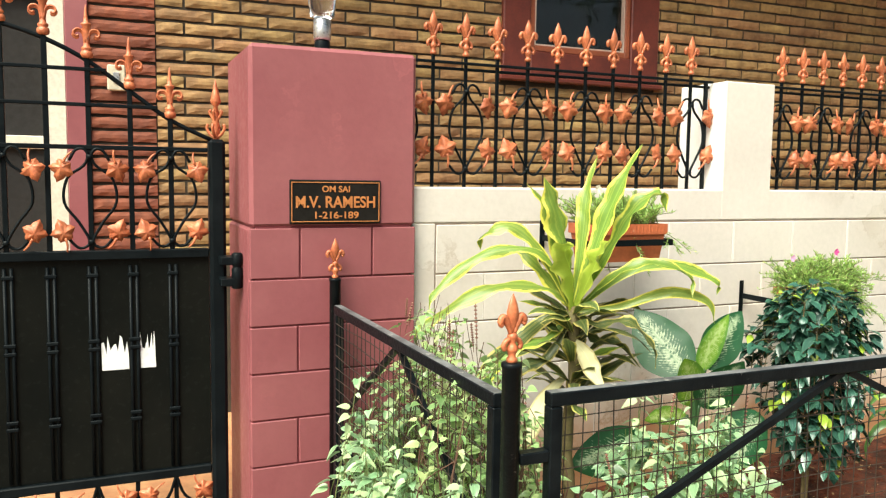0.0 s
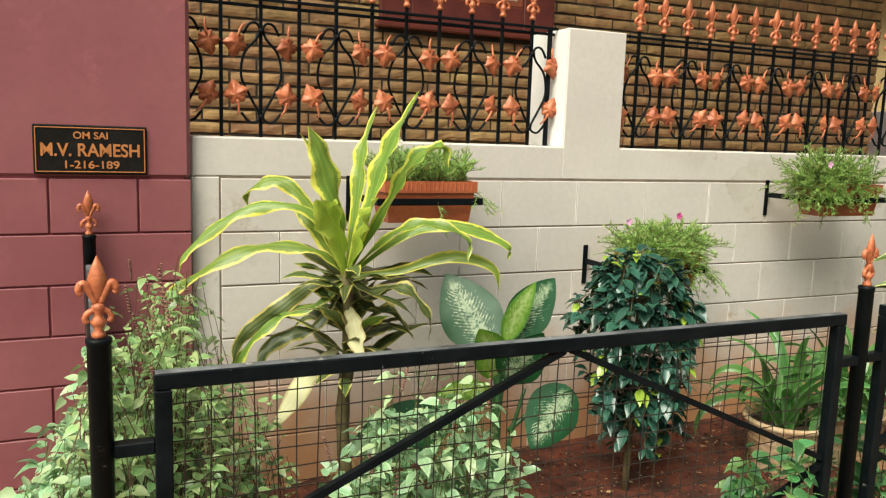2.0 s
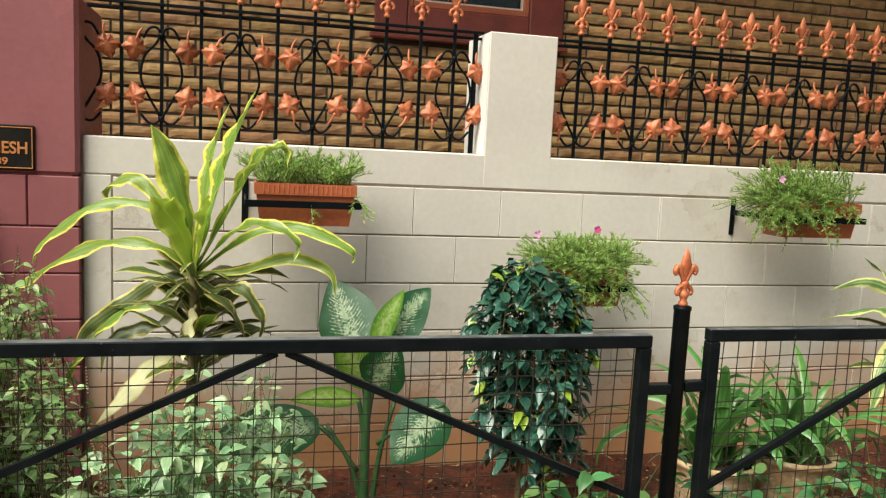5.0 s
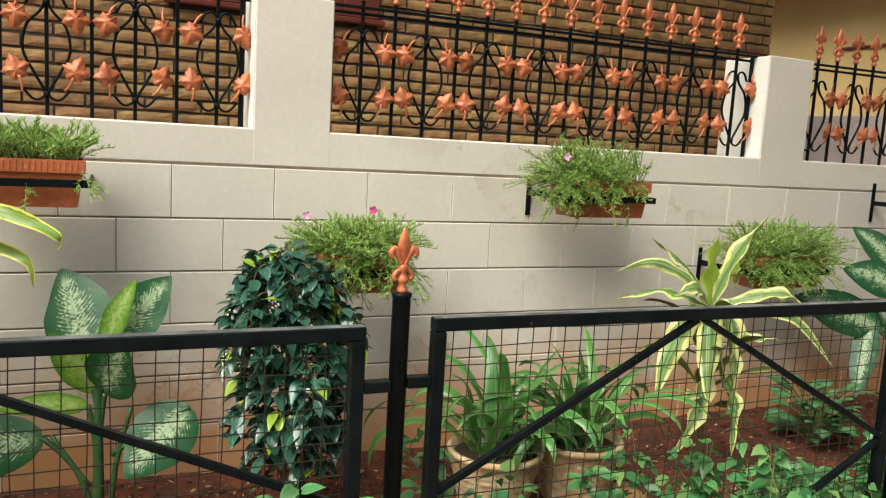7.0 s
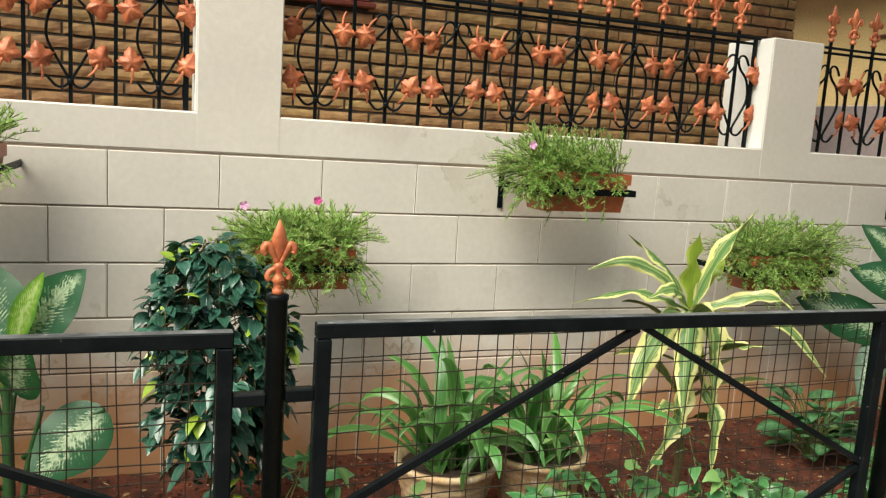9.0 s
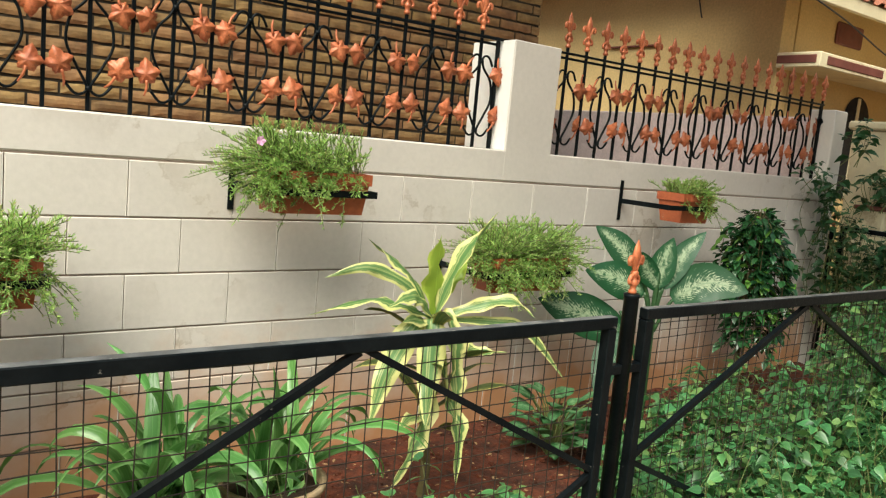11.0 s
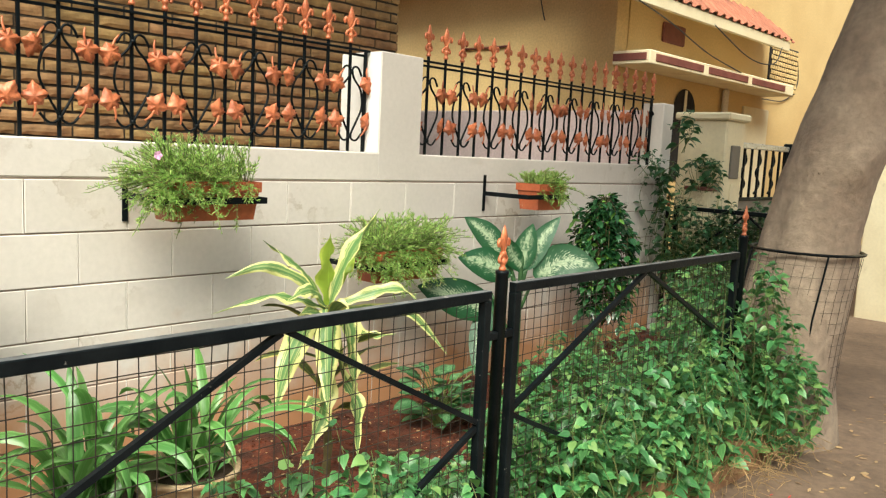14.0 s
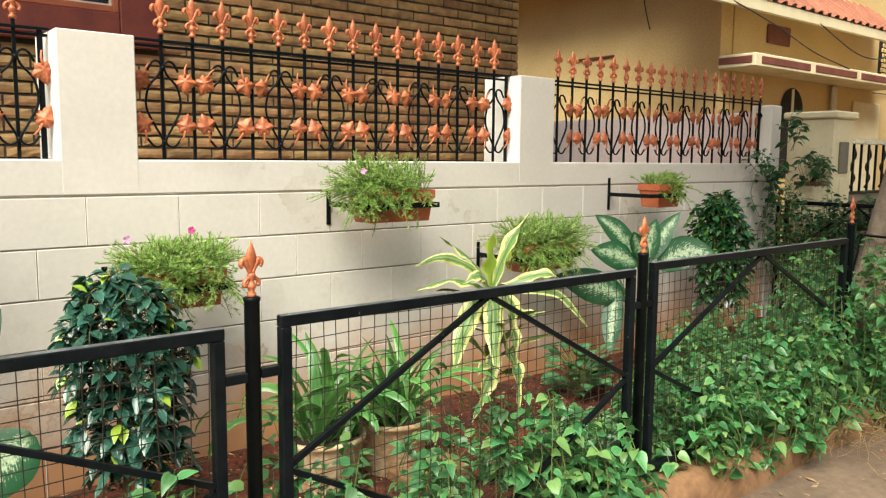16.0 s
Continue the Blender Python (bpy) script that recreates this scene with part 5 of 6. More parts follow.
def ficus(at, z0, z1, rx, count, size, label, seed, waist=0.72, tone=L_FICUS):
    """A drooping crown: a full dome on top, hanging strands with gaps below."""
    rg = random.Random(seed)
    plant = thing("ficus", label, "plant", (at[0], at[1], soil_at(*at)), group="weeping figs")
    f = Buf()
    for k in range(3):
        a = rg.uniform(0, 6.28)
        tube(f, smooth_line([(at[0] + 0.02 * math.cos(a), at[1] + 0.02 * math.sin(a), soil_at(*at) - 0.02), (at[0] + 0.03 * math.cos(a), at[1] + 0.03 * math.sin(a), (z0 + z1) / 2), (at[0] + rx * 0.3 * math.cos(a), at[1] + rx * 0.3 * math.sin(a), z1 - 0.08)], 5), 0.009, 6)
    leaves = Buf()
    strands = count // 12
    for k in range(strands):
        v = ((k + rg.random()) / strands) ** 0.8
        a = k * 2.4 + rg.uniform(-0.6, 0.6)
        dome = math.sqrt(max(0.02, 1 - max(0.0, (v - 0.66) / 0.34) ** 2))
        low = waist + (1 - waist) * min(1.0, v / 0.6)
        r = rx * dome * low * (0.3 + 0.75 * rg.random() ** 0.6) * (1 + 0.18 * math.sin(3 * a + v * 9 + seed))
        z = z0 + (z1 - z0) * v
        out = Vector((math.cos(a), math.sin(a), 0))
        sway = rx * 0.38 * (1 - v) ** 1.3
        head = Vector((at[0] + sway, at[1], z)) + out * r
        run = rg.uniform(0.07, 0.14)
        ln = smooth_line([Vector((at[0] + sway * 0.6, at[1], z - 0.03)) + out * 0.02, head - out * r * 0.35 + Vector((0, 0, 0.025)), head, head + out * 0.015 - Vector((0, 0, run))], 4)
        tube(f, ln, 0.0022, 4)
        for q in range(12):
            p = ln[rg.randrange(len(ln) // 2, len(ln))]
            b = a + rg.uniform(-1.5, 1.5)
            d = Vector((math.cos(b), math.sin(b), rg.uniform(-0.95, 0.75))).normalized()
            side = d.cross(UP).normalized() + Vector((rg.uniform(-0.35, 0.35), rg.uniform(-0.35, 0.35), rg.uniform(-0.45, 0.45)))
            L = size * rg.uniform(0.65, 1.2)
            small_leaf(leaves, p + d * 0.012, d, side, L, L * rg.uniform(0.56, 0.74), rg.uniform(0.1, 0.6), "oval", rg.uniform(0.1, 0.45))
    part("stem", f, M_STEM, plant, smooth=True)
    part("foliage", leaves, tone, plant, smooth=True)
    return plant


ficus((1.94, -0.52), 0.3, 1.0, 0.2, 1650, 0.06, "weeping fig with dark glossy drooping leaves", 2, 0.5)
ficus((5.9, -0.42), 0.5, 1.19, 0.18, 1900, 0.054, "small dark glossy fig shrub by the wall", 7, 0.7, L_FIG)


def pot(at, r, h, label):
    z = soil_at(*at) - 0.01
    p = thing("flower_pot", label, "flower pot", (at[0], at[1], z), group="clay pots")
    f = Buf()
    prof = [(r * 0.66, 0)]
    rows = 9
    for k in range(rows):
        v0, v1 = k / rows, (k + 0.5) / rows
        prof += [(r * (0.665 + 0.26 * v0), h * 0.9 * v0 + 0.002), (r * (0.72 + 0.26 * v1) * (1 + 0.01 * math.sin(k * 2.3)), h * 0.9 * v1)]
    prof += [(r * 0.97, h * 0.9), (r * 1.03, h * 0.93), (r * 1.03, h), (r * 0.93, h), (r * 0.9, h * 0.86), (r * 0.02, h * 0.85)]
    lathe(f, prof, 28)
    f.v = [(x + at[0], y + at[1], zz + z) for x, y, zz in f.v]
    part("body", f, M_POT, p, smooth=True)
    f = Buf()
    lathe(f, [(0.01, h * 0.84), (r * 0.92, h * 0.84), (r * 0.9, h * 0.875), (0.01, h * 0.885)], 20)
    f.v = [(x + at[0], y + at[1], zz + z) for x, y, zz in f.v]
    part("potting_soil", f, M_PEAT, p)
    return z + h * 0.87


def lily(at, z, count, label, seed):
    rg = random.Random(seed)
    plant = thing("spider_lily", label, "plant", (at[0], at[1], z), group="potted lilies")
    for k in range(count):
        az = k * 137.5 + rg.uniform(-30, 30)
        upright = k % 3 == 0
        el = rg.uniform(72, 88) if upright else rg.uniform(38, 72)
        L = rg.uniform(0.34, 0.56) if upright else rg.uniform(0.3, 0.66)
        p = Vector((at[0] + rg.uniform(-0.06, 0.06), at[1] + rg.uniform(-0.06, 0.06), z))
        ln = blade_line(p, az, el, L, rg.uniform(35, 125) if upright else rg.uniform(110, 175), 12, rg.uniform(1.5, 3.0))
        f = Buf()
        sd = Vector((-math.sin(radians(az)), math.cos(radians(az)), rg.uniform(-0.45, 0.45)))
        wd = rg.uniform(0.031, 0.049)
        sheet(f, ln, [w * wd for w in taper(len(ln), 0.75, 0.45, 3.0)], sd, rg.uniform(0.2, 0.5), 0.12, rg.uniform(-0.8, 0.8))
        part("leaf", f, L_LILY, plant, "", True)
    return plant


for at, n, s in (((2.72, -0.6), 40, 4), ((3.07, -0.6), 40, 9)):
    zt = pot(at, 0.172, 0.245, "pale ribbed clay flower pot on red soil")
    lily(at, zt, n, "strap-leaved lily growing in the clay pot", s)


def tuft(f, p, d, L, rg, needles, size):
    """A thin succulent shoot with needle leaves."""
    d = d.normalized()
    pts = [p + d * (L * k / 4) + Vector((0, 0, -0.35 * L * (k / 4) ** 2)) for k in range(5)]
    for k in range(needles):
        t = rg.uniform(0.15, 1.0) * 3.99
        i = int(t)
        q = pts[i].lerp(pts[i + 1], t - i)
        e = (d + Vector((rg.uniform(-1, 1), rg.uniform(-1, 1), rg.uniform(-0.4, 1.1)))).normalized()
        side = e.cross(Vector((rg.uniform(-1, 1), rg.uniform(-1, 1), 1))).normalized()
        small_leaf(f, q, e, side, size * rg.uniform(0.7, 1.3), 0.0044, 0.1, "needle")
    return pts


def trough(x0, x1, ztop, plants, label, h=0.15, front=-0.33, plate=None, flower=None, seed=1, lean=0.0):
    rg = random.Random(seed)
    back = front + 0.17
    cx, cy = (x0 + x1) / 2, (front + back) / 2
    t = thing("planter", label, "planter", (cx, cy, ztop - h), group="planters on the wall")
    f = Buf()
    rings = []
    for z, inset in ((0, 0.022), (h * 0.72, 0.008), (h * 0.73, 0.0), (h, 0.0), (h, 0.008), (h * 0.8, 0.012)):
        rings.append([(x0 + inset, front + inset, ztop - h + z), (x1 - inset, front + inset, ztop - h + z), (x1 - inset, back - inset, ztop - h + z), (x0 + inset, back - inset, ztop - h + z)])
    vs = [v for r in rings for v in r]
    fs = [(3, 2, 1, 0)]
    for k in range(len(rings) - 1):
        for i in range(4):
            j = (i + 1) % 4
            fs.append((k * 4 + i, k * 4 + j, k * 4 + 4 + j, k * 4 + 4 + i))
    m = (len(rings) - 1) * 4
    fs.append((m, m + 1, m + 2, m + 3))
    f.add(vs, fs)
    tray = part("trough", f, M_TERRA, t, "orange plastic trough")
    k = 0
    x = x0 + 0.03
    rib = boxed((0, 0, 0), (0.006, 0.004, h * 0.2), 0.0012).mesh("rib", M_TERRA)
    while x < x1 - 0.02:
        place("rib", rib, tray, at=(x, front - 0.0016, ztop - h * 0.235))
        x += 0.017
    br = thing("bracket", "black flat-iron wall bracket holding the planter", "bracket", (x0, 0, ztop - h), group="planter brackets")
    px = plate if plate is not None else x0 - 0.015
    part("plate", boxed((px - 0.012, -0.008, ztop - 0.175), (px + 0.012, -0.0022, ztop + (0.035 if x0 > 5 else 0.0)), 0.002), M_IRON, br)
    part("arm", boxed((px - 0.003, front - 0.008, ztop - 0.085), (px + 0.003, -0.0085, ztop - 0.06), 0.001), M_IRON, br)
    part("front_bar", boxed((px - 0.003, front - 0.014, ztop - 0.085), (x1 + 0.018, front - 0.0085, ztop - 0.06), 0.001), M_IRON, br)
    part("arm", boxed((x1 + 0.012, front - 0.008, ztop - 0.085), (x1 + 0.018, -0.0022, ztop - 0.06), 0.001), M_IRON, br)
    pl = thing("moss_rose", plants[4], "plant", (cx, cy, ztop), group="moss roses")
    (rxl, rxr), up, down, count = plants[:4]
    f, g = Buf(), Buf()
    for k in range(count):
        bx = x0 + 0.02 + (x1 - x0 - 0.04) * rg.random() ** (1.0 - lean)
        by = rg.uniform(front + 0.02, back - 0.02)
        u = rg.random()
        out = rg.uniform(-1, 1)
        reach = rxl if out < 0 else rxr
        if u < down:
            d = Vector((out * reach * 3.4 + lean, rg.uniform(-0.9, -0.1), rg.uniform(-0.35, 0.5)))
            L = rg.uniform(0.12, 0.22)
        else:
            d = Vector((out * reach * 4.2 + lean, rg.uniform(-0.8 if down > 0.1 else -0.25, 0.45), rg.uniform(0.4, 1.5)))
            L = up * rg.uniform(0.6, 1.15)
        pts = tuft(f, Vector((bx, by, ztop - 0.02)), d, L, rg, 30, 0.02)
        if u < down:
            e = pts[-1] - pts[-2]
            for q in range(2):
                pts2 = tuft(f, pts[2 + q], Vector((e.x * 4 + rg.uniform(-0.5, 0.5), rg.uniform(-0.7, 0.1), rg.uniform(-0.7, 0.3))), rg.uniform(0.03, 0.07), rg, 22, 0.018)
        tube(g, pts, 0.0016, 3)
    part("foliage", f, L_NEEDLE, pl)
    part("stem", g, M_GSTEM, pl)
    for fx, fy, fz, mt in flower or ():
        f = Buf()
        for k in range(5):
            a = k * 1.2566
            d = Vector((math.cos(a), -0.35, math.sin(a)))
            small_leaf(f, Vector((fx, fy, fz)), d, Vector((-math.sin(a), 0, math.cos(a))), 0.018, 0.019, 0.0, "short")
        part("flower", f, mt, pl, "small open flower")
    return t


trough(0.985, 1.345, 1.262, ((0.16, 0.2), 0.2, 0.03, 240, "fine feathery moss rose filling the planter"), "orange plastic trough planter on the cream wall", plate=0.955, seed=3,
       flower=((1.06, -0.25, 1.40, M_SOFFIT),))
trough(2.10, 2.44, 0.965, ((0.26, 0.22), 0.22, 0.22, 560, "bushy moss rose spilling over the planter"), "orange trough planter almost hidden by moss rose", plate=2.06, seed=5, lean=-0.04,
       flower=((2.30, -0.32, 1.125, M_BLOOM), (2.06, -0.3, 1.1, M_PINK)))
trough(3.13, 3.52, 1.262, ((0.46, 0.08), 0.27, 0.2, 460, "straggly green moss rose with a pink flower"), "orange trough planter with trailing moss rose", plate=3.115, seed=8, lean=-0.36,
       flower=((3.04, -0.42, 1.356, M_PINK),))
trough(4.14, 4.58, 0.945, ((0.4, 0.24), 0.27, 0.22, 660, "dense dull green moss rose over the planter"), "orange trough planter buried under moss rose", plate=4.10, seed=11, lean=-0.15)
trough(5.36, 5.62, 1.262, ((0.08, 0.12), 0.14, 0.25, 120, "short bright green moss rose"), "short orange trough planter on a long bracket", front=-0.32, plate=5.25, seed=13)


def shrub(name, label, category, blobs, count, size, material, seed, group="", ratio=0.62, floor=None, shape="heart", spikes=0, wood=M_GSTEM):
    """Leafy shoots from the ground, crowding within soft overlapping mounds."""
    rg = random.Random(seed)
    c0 = blobs[0][0]
    plant = thing(name, label, category, (c0[0], c0[1], soil_at(c0[0], c0[1])), group=group)
    f, g = Buf(), Buf()
    total = sum(r[0] * r[1] * r[2] for _, r in blobs)
    for c, r in blobs:
        n = int(count * r[0] * r[1] * r[2] / total)
        shoots = max(4, n // 14)
        for k in range(shoots):
            a, q = rg.uniform(0, 2 * math.pi), rg.random() ** 0.5
            b0 = Vector((c[0] + r[0] * q * 0.8 * math.cos(a), c[1] + r[1] * q * 0.8 * math.sin(a), max(c[2] - r[2], -0.04)))
            h = math.sqrt(max(0.05, 1 - q * q))
            t0 = Vector((c[0] + r[0] * q * 1.05 * math.cos(a), c[1] + r[1] * q * 1.05 * math.sin(a), c[2] + r[2] * h * rg.uniform(0.6, 1.15)))
            mid = (b0 + t0) / 2 + Vector((rg.uniform(-0.11, 0.11), rg.uniform(-0.11, 0.11), rg.uniform(0.0, 0.06)))
            ln = smooth_line([b0, mid, t0], 6)
            tube(g, ln, [0.0026 - 0.0015 * i / (len(ln) - 1) for i in range(len(ln))], 4)
            m = n // shoots
            for i in range(m):
                v = 1 - rg.random() ** 1.5 * 0.85
                u = v * (len(ln) - 1.001)
                p = ln[int(u)].lerp(ln[int(u) + 1], u - int(u))
                az = (i % 2) * math.pi + i * 1.3 + rg.uniform(-0.5, 0.5)
                d = Vector((math.cos(az), math.sin(az), rg.uniform(-0.5, 0.55)))
                L = size * rg.uniform(0.55, 1.25) * (1.15 - 0.45 * v)
                p = p + d * L * 0.25
                if floor is not None and p.z < floor:
                    continue
                side = d.cross(UP).normalized() + Vector((rg.uniform(-0.5, 0.5), rg.uniform(-0.5, 0.5), rg.uniform(-0.8, 0.8)))
                small_leaf(f, p, d, side, L, L * ratio, rg.uniform(0.15, 0.55), shape, rg.uniform(0.1, 0.4))
    part("stem", g, wood, plant)
    part("foliage", f, material, plant, "", True)
    for k in range(spikes):
        c, r = blobs[k % len(blobs)]
        a = rg.uniform(0, 6.28)
        p = Vector((c[0] + r[0] * 0.7 * math.cos(a), c[1] + r[1] * 0.7 * math.sin(a), c[2] + r[2] * rg.uniform(0.7, 0.95)))
        e = p + Vector((rg.uniform(-0.03, 0.03), rg.uniform(-0.03, 0.03), rg.uniform(0.07, 0.14)))
        h = Buf()
        tube(h, [p, e], 0.0013, 3)
        for q in range(9):
            lathe(h, [(0.001, -0.003), (0.0055, 0.0), (0.001, 0.004)], 5, p.lerp(e, 0.25 + 0.085 * q))
        part("seed_spike", h, M_SPIKE, plant, "thin reddish seed spike")
    return plant


shrub("shrub", "leafy pale green shrub against the maroon pillar", "shrub", [((0.25, -0.55, 0.52), (0.15, 0.3, 0.5)), ((0.2, -1.0, 0.42), (0.13, 0.25, 0.5)), ((0.42, -0.75, 0.3), (0.14, 0.2, 0.42)), ((0.14, -1.08, 0.72), (0.15, 0.2, 0.32))], 3800, 0.046, L_BUSH, 21, spikes=14, wood=M_TWIG)
shrub("shrub", "bluish green weed pushing through the side fence", "shrub", [((-0.06, -1.05, 0.26), (0.12, 0.34, 0.40)), ((0.02, -1.3, 0.4), (0.08, 0.1, 0.42)), ((0.06, -0.55, 0.38), (0.11, 0.3, 0.42)), ((-0.02, -0.8, 0.3), (0.1, 0.25, 0.4))], 2500, 0.06, L_WEED, 28)
shrub("shrub", "bluish green weed crowding the fence mesh", "shrub", [((0.9, -1.0, 0.38), (0.24, 0.24, 0.42)), ((0.72, -1.12, 0.28), (0.2, 0.2, 0.36)), ((0.45, -1.2, 0.14), (0.18, 0.14, 0.3)), ((0.62, -1.26, 0.24), (0.18, 0.12, 0.38))], 2250, 0.064, L_WEED, 22, spikes=6)
shrub("creeper", "fresh green creeper scrambling over fence and kerb", "creeper", [((4.4, -1.42, 0.22), (0.5, 0.24, 0.32)), ((4.95, -1.42, 0.3), (0.42, 0.26, 0.36)), ((5.45, -1.38, 0.4), (0.3, 0.24, 0.44)), ((4.1, -1.25, 0.16), (0.28, 0.25, 0.28)),
       ((5.6, -1.25, 0.62), (0.22, 0.2, 0.34)), ((5.75, -1.6, 0.25), (0.3, 0.16, 0.36)), ((4.8, -1.1, 0.28), (0.6, 0.25, 0.36)), ((5.65, -1.5, 0.6), (0.16, 0.16, 0.4))], 8600, 0.058, L_VINE, 23, ratio=0.8)
shrub("creeper", "fresh green creeper shoots at the fence foot", "creeper", [((3.0, -1.36, 0.3), (0.18, 0.1, 0.36)), ((3.1, -1.43, 0.32), (0.12, 0.07, 0.36)), ((3.42, -1.42, 0.16), (0.2, 0.16, 0.32)), ((2.75, -1.32, 0.14), (0.14, 0.12, 0.28)), ((3.3, -1.5, 0.1), (0.26, 0.08, 0.26)), ((3.65, -1.28, 0.14), (0.16, 0.12, 0.3))], 1200, 0.062, L_VINE, 24, ratio=0.8)
for k, (x, y, top, wide, leaves) in enumerate([(1.78, -1.39, 0.66, 0.14, 300), (1.64, -1.38, 0.56, 0.08, 110), (2.12, -1.36, 0.76, 0.06, 120), (2.3, -1.4, 0.66, 0.11, 170), (2.68, -1.42, 0.6, 0.08, 110),
                                               (2.87, -1.14, 0.55, 0.1, 120), (3.27, -1.44, 0.66, 0.07, 120), (3.62, -1.15, 0.3, 0.1, 100), (3.95, -1.2, 0.36, 0.09, 100), (3.3, -1.05, 0.28, 0.1, 100), (3.75, -1.0, 0.32, 0.12, 100)]):
    half = (top + 0.05) / 2
    shrub("seedling", "young green seedling in the red soil by the fence", "seedling", [((x, y, top - half), (wide, wide * 0.8, half))], leaves, 0.068, L_VINE, 70 + k, group="seedlings in the bed", ratio=0.68)
shrub("shrub", "dark climbing shrub at the end of the wall", "shrub", [((7.2, -0.25, 0.85), (0.16, 0.18, 0.42)), ((7.45, -0.55, 0.75), (0.25, 0.3, 0.4)), ((7.2, -0.08, 1.25), (0.14, 0.1, 0.28)), ((6.95, -0.1, 1.42), (0.14, 0.06, 0.1)), ((7.5, -0.25, 1.35), (0.2, 0.16, 0.14)),
       ((7.32, -0.15, 1.66), (0.1, 0.1, 0.16)), ((7.75, -0.7, 0.7), (0.3, 0.25, 0.5))], 3600, 0.07, L_CREEP, 26, shape="plain")
shrub("shrub", "low leafy weeds behind the tree", "shrub", [((6.5, -0.9, 0.3), (0.4, 0.35, 0.4)), ((7.0, -1.0, 0.35), (0.3, 0.3, 0.45))], 700, 0.07, L_VINE, 27, shape="plain")


def caladium(at, seed):
    rg = random.Random(seed)
    z = soil_at(*at)
    plant = thing("caladium", "low clump of rounded green foliage leaves", "plant", (*at, z))
    for k in range(64):
        az = rg.uniform(0, 360)
        L = rg.uniform(0.08, 0.14)
        h = rg.uniform(0.04, 0.29)
        a = radians(az)
        p = Vector((at[0] + math.cos(a) * rg.uniform(0.03, 0.17), at[1] + math.sin(a) * rg.uniform(0.03, 0.17), z + h))
        ln = blade_line(p, az, rg.uniform(10, 60), L, 70, 6)
        f = Buf()
        sheet(f, ln, [w * L * 0.6 for w in oval(len(ln))], Vector((-math.sin(a), math.cos(a), rg.uniform(-0.4, 0.4))), 0.2, 0.1)
        part("leaf", f, L_CALA, plant, "", True)
        f = Buf()
        tube(f, smooth_line([(at[0], at[1], z - 0.01), (p.x * 0.5 + at[0] * 0.5, p.y * 0.5 + at[1] * 0.5, z + h * 0.7), p], 3), 0.003, 4)
        part("petiole", f, M_GSTEM, plant)


L_CALA = leaf_surf("grey veined green leaf", (0.055, 0.17, 0.06), (0.05, 0.15, 0.05), 0.7, 0.4, 0.15, False, 0.01, 0.25, vein=((0.2, 0.34, 0.17), 0.8))
caladium((4.47, -0.46), 31)


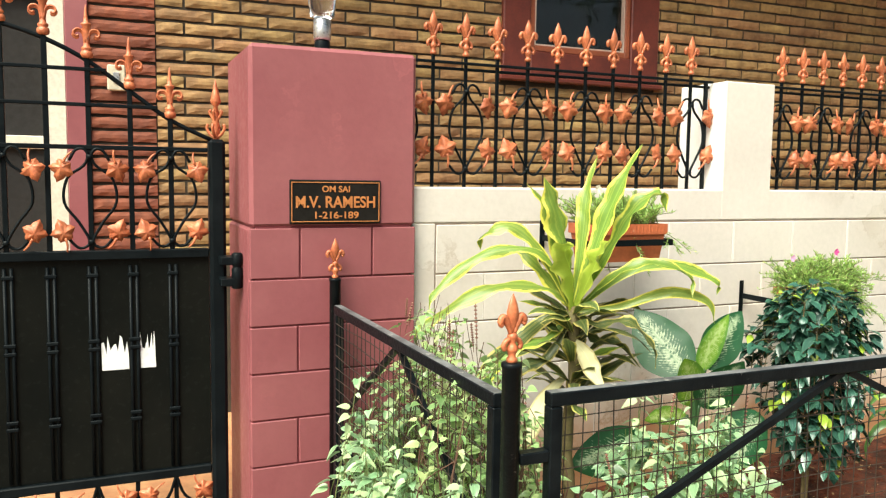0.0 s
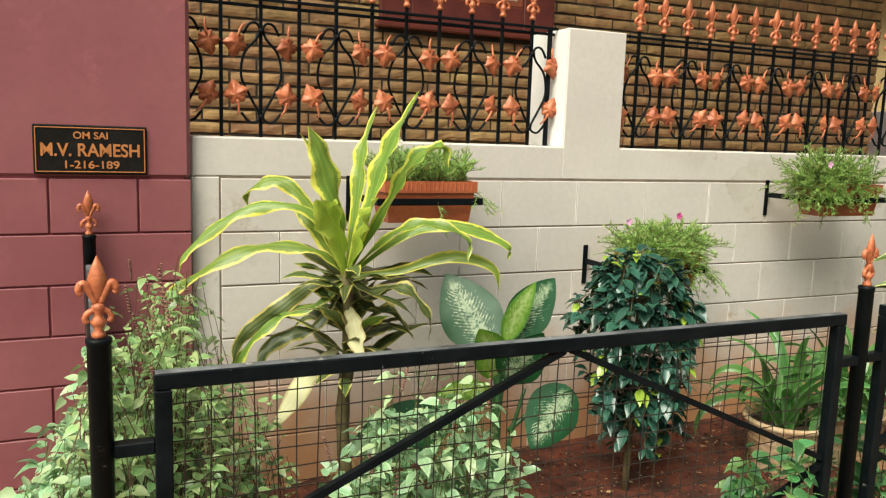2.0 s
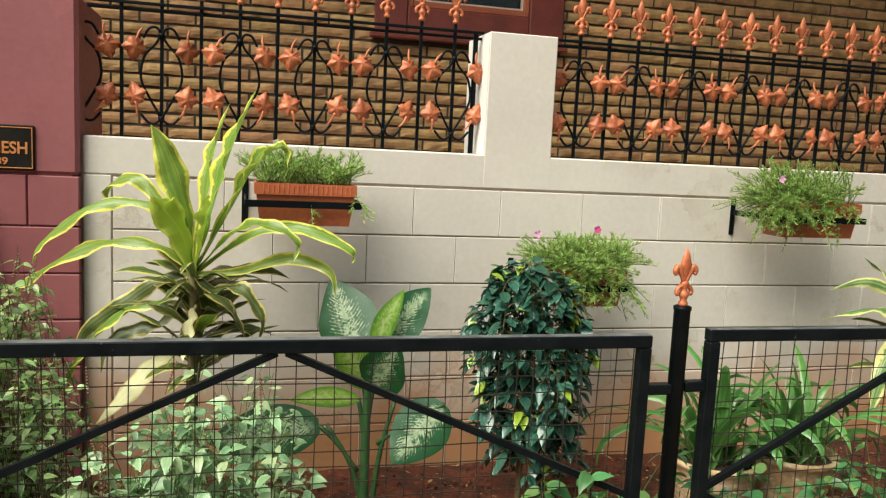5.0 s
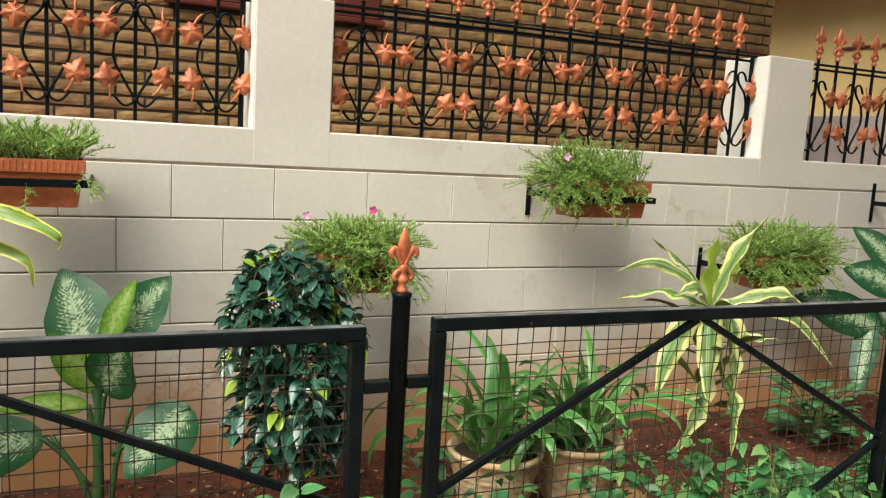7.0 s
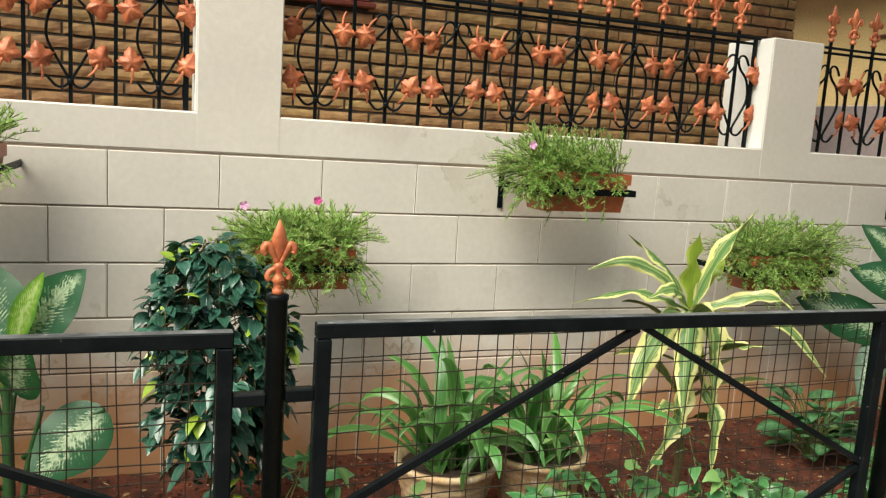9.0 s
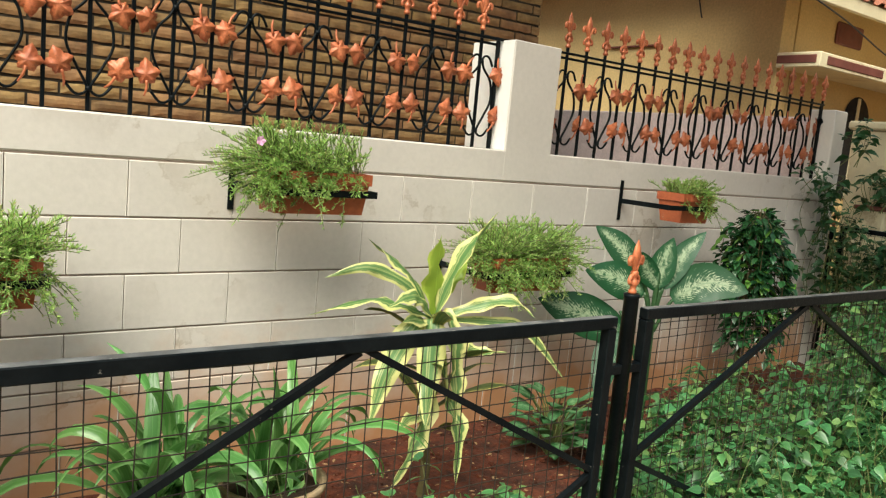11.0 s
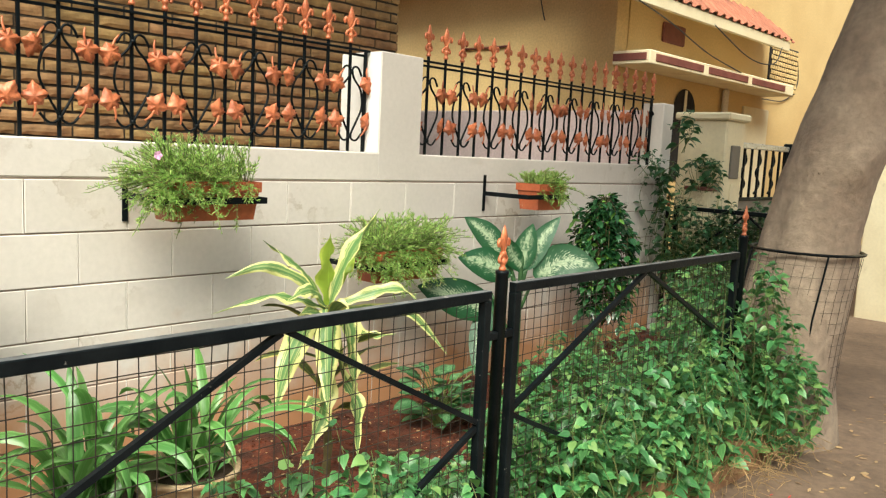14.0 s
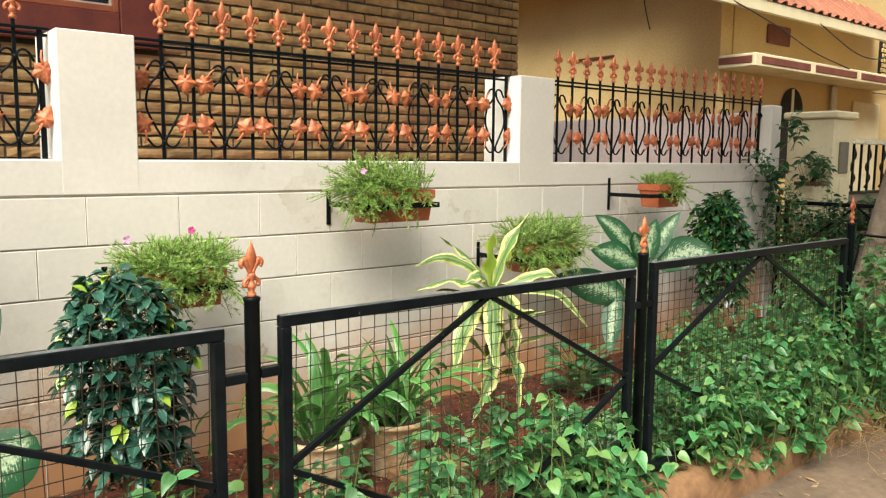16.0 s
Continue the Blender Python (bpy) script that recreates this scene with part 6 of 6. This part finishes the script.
def tree():
    rg = random.Random(40)
    base = Vector((6.22, -1.42, GROUND))
    t = thing("tree", "street tree with grey-brown bark and a wire guard", "tree", base)
    axis = smooth_line([base + Vector(o) for o in ((0, 0, -0.05), (0.0, -0.02, 0.5), (0.05, -0.07, 1.05), (0.14, -0.16, 1.6), (0.26, -0.28, 2.2), (0.42, -0.42, 3.0), (0.55, -0.52, 4.0))], 16)
    n, vs, fs = 44, [], []
    for i, c in enumerate(axis):
        v = i / (len(axis) - 1)
        for k in range(n):
            a = 2 * math.pi * k / n
            q = Vector((math.cos(a) * 1.2, math.sin(a) * 1.2, c.z * 1.5))
            r = 0.265 - 0.05 * v + 0.034 / (1 + math.exp((c.z - 0.9) * 14)) + 0.10 * max(0, 0.12 - v) * 4
            r += 0.025 * noise.noise(q) + 0.012 * noise.noise(q * 3.3) + 0.004 * noise.noise(Vector((q.x * 3, q.y * 3, q.z * 16)))
            r += 0.045 * math.exp(-((c.z - 1.45) / 0.13) ** 2 - (math.remainder(a - 3.9, 2 * math.pi) / 0.35) ** 2)
            r += 0.03 * math.exp(-((c.z - 1.9) / 0.1) ** 2 - (math.remainder(a - 3.6, 2 * math.pi) / 0.3) ** 2)
            vs.append(c + Vector((math.cos(a), math.sin(a), 0)) * r)
    for i in range(len(axis) - 1):
        for k in range(n):
            a, c = i * n + k, i * n + (k + 1) % n
            fs.append((a, c, c + n, a + n))
    f = Buf()
    f.add(vs, fs)
    part("trunk", f, M_BARK, t, smooth=True)
    # Limbs and crown lie out of view; their spread is set to shade the wall.
    top = axis[-1]
    crown = Buf()
    for k in range(14):
        az = radians(105 + 14.5 * k) + rg.uniform(-0.1, 0.1)
        reach = rg.uniform(2.2, 4.2)
        end = top + Vector((math.cos(az) * reach - 0.7, math.sin(az) * reach * 0.8 - 0.3, rg.uniform(0.7, 2.4)))
        ln = smooth_line([top - Vector((0, 0, 0.25)), top.lerp(end, 0.5) + Vector((0, 0, 0.35)), end], 7)
        f = Buf()
        tube(f, ln, [0.11 * (1 - 0.8 * i / (len(ln) - 1)) for i in range(len(ln))], 7)
        part("unseen_limb", f, M_BARK, t, smooth=True)
        for c in range(210):
            p = ln[rg.randrange(4, len(ln))] + Vector((rg.gauss(0, 0.5), rg.gauss(0, 0.5), rg.gauss(0, 0.28)))
            for q in range(3):
                d = Vector((rg.uniform(-1, 1), rg.uniform(-1, 1), rg.uniform(-0.9, 0.4)))
                small_leaf(crown, p, d, d.cross(UP).normalized(), rg.uniform(0.14, 0.22), 0.085, 0.3, "short")
    part("crown", crown, L_CREEP, t, "", True)
    # wire guard round the foot
    g = thing("tree_guard", "rusty wire mesh guard bound round the trunk", "tree guard", base)

    def ring(z, grow=0.0):
        i = min(range(len(axis)), key=lambda j: abs(axis[j].z - z))
        return [axis[i] * 1.0 + Vector((math.cos(a) * (0.286 + grow), math.sin(a) * (0.286 + grow), z - axis[i].z)) for a in (2 * math.pi * k / 36 for k in range(37))]

    f = Buf()
    tube(f, ring(0.98), 0.008, 5, 1.6)
    part("top_hoop", f, M_WORN, g, "dark iron hoop")
    f = Buf()
    levels = [0.02 + 0.06 * k for k in range(17)]
    for z in levels:
        tube(f, ring(z), 0.0011, 3)
    for k in range(36):
        tube(f, [ring(z)[k] for z in (0.0, 0.25, 0.5, 0.75, 0.98)], 0.0011, 3)
    part("wire_mesh", f, M_WIRE, g)
    for k in (22, 4, 13):
        f = Buf()
        tube(f, [ring(z, 0.006)[k] for z in (-0.04, 0.3, 0.65, 0.98)], 0.006, 4)
        part("upright", f, M_WORN, g)


tree()

b = Buf()
block(b, (2.98, -0.86, 0.045), (3.3, -0.62, 0.105), 0.012)
tagged(part("stone_slab", b, M_KERB, None), "flat ochre stone slab lying beside the clay pot", "stone")

# ---- litter ----


def litter(name, label, box, count, size, mat_, seed, z):
    rg = random.Random(seed)
    f = Buf()
    for k in range(count):
        x, y = rg.uniform(box[0], box[1]), rg.uniform(box[2], box[3])
        p = Vector((x, y, (z if z is not None else soil_at(x, y) + 0.025) + rg.uniform(0.002, 0.012)))
        a = rg.uniform(0, 6.28)
        d = Vector((math.cos(a), math.sin(a), rg.uniform(-0.1, 0.4)))
        small_leaf(f, p, d, Vector((-math.sin(a), math.cos(a), rg.uniform(-0.5, 0.5))), size * rg.uniform(0.4, 1.3), size * rg.uniform(0.25, 0.5), 0.3, "short")
    tagged(part(name, f, mat_, None), label, "litter", kind="stuff")


litter("dead_leaves", "dry fallen leaves scattered on the street earth", (3.8, 9.5, -3.4, -1.6), 520, 0.05, M_DEAD, 51, GROUND)
litter("dead_leaves", "dry leaf crumbs on the red soil", (0.1, 6.5, -1.35, -0.05), 520, 0.028, M_DEAD, 52, None)
litter("dry_crumbs", "tiny pale dry crumbs strewn on the red soil", (0.1, 6.6, -1.38, -0.02), 2600, 0.012, M_DEAD, 55, None)
litter("petals", "red petals fallen on the street", (4.5, 9, -3.2, -1.7), 26, 0.035, M_RED, 53, GROUND)
litter("petals", "red petals fallen on the soil", (2.4, 4.6, -1.1, -0.2), 12, 0.035, M_RED, 54, None)
rg = random.Random(60)
f = Buf()
for k in range(260):
    p = Vector((rg.uniform(5.0, 5.85), rg.uniform(-1.8, -1.5), rg.uniform(-0.05, 0.16)))
    e = p + Vector((rg.uniform(-0.16, 0.16), rg.uniform(-0.14, 0.06), rg.uniform(-0.06, 0.04)))
    tube(f, [p, (p + e) / 2 + Vector((0, 0, rg.uniform(-0.01, 0.03))), e], 0.0014, 3)
tagged(part("dry_grass", f, M_DRY, None), "tangle of dry straw hanging over the kerb", "dry grass", kind="stuff")
f = Buf()
for k in range(2600):
    x, y = rg.uniform(0.1, 6.6), rg.uniform(-1.38, -0.03)
    s = rg.uniform(0.004, 0.02) * rg.uniform(0.5, 1.0)
    z = soil_at(x, y) + 0.012 + noise.noise((x * 2.3, y * 2.3, 0.3)) * 0.025
    lathe(f, [(s * 0.5, -s * 0.5), (s, 0.0), (s * 0.55, s * 0.6)], 5, (x, y, z))
tagged(part("soil_clods", f, M_SOIL, None), "small red soil clods on the bed", "soil", kind="stuff")

# ---- small pieces of the setting ----
wall_panels()
pillar_panels()
red_bricks()
roof_tiles()
brick_wall()
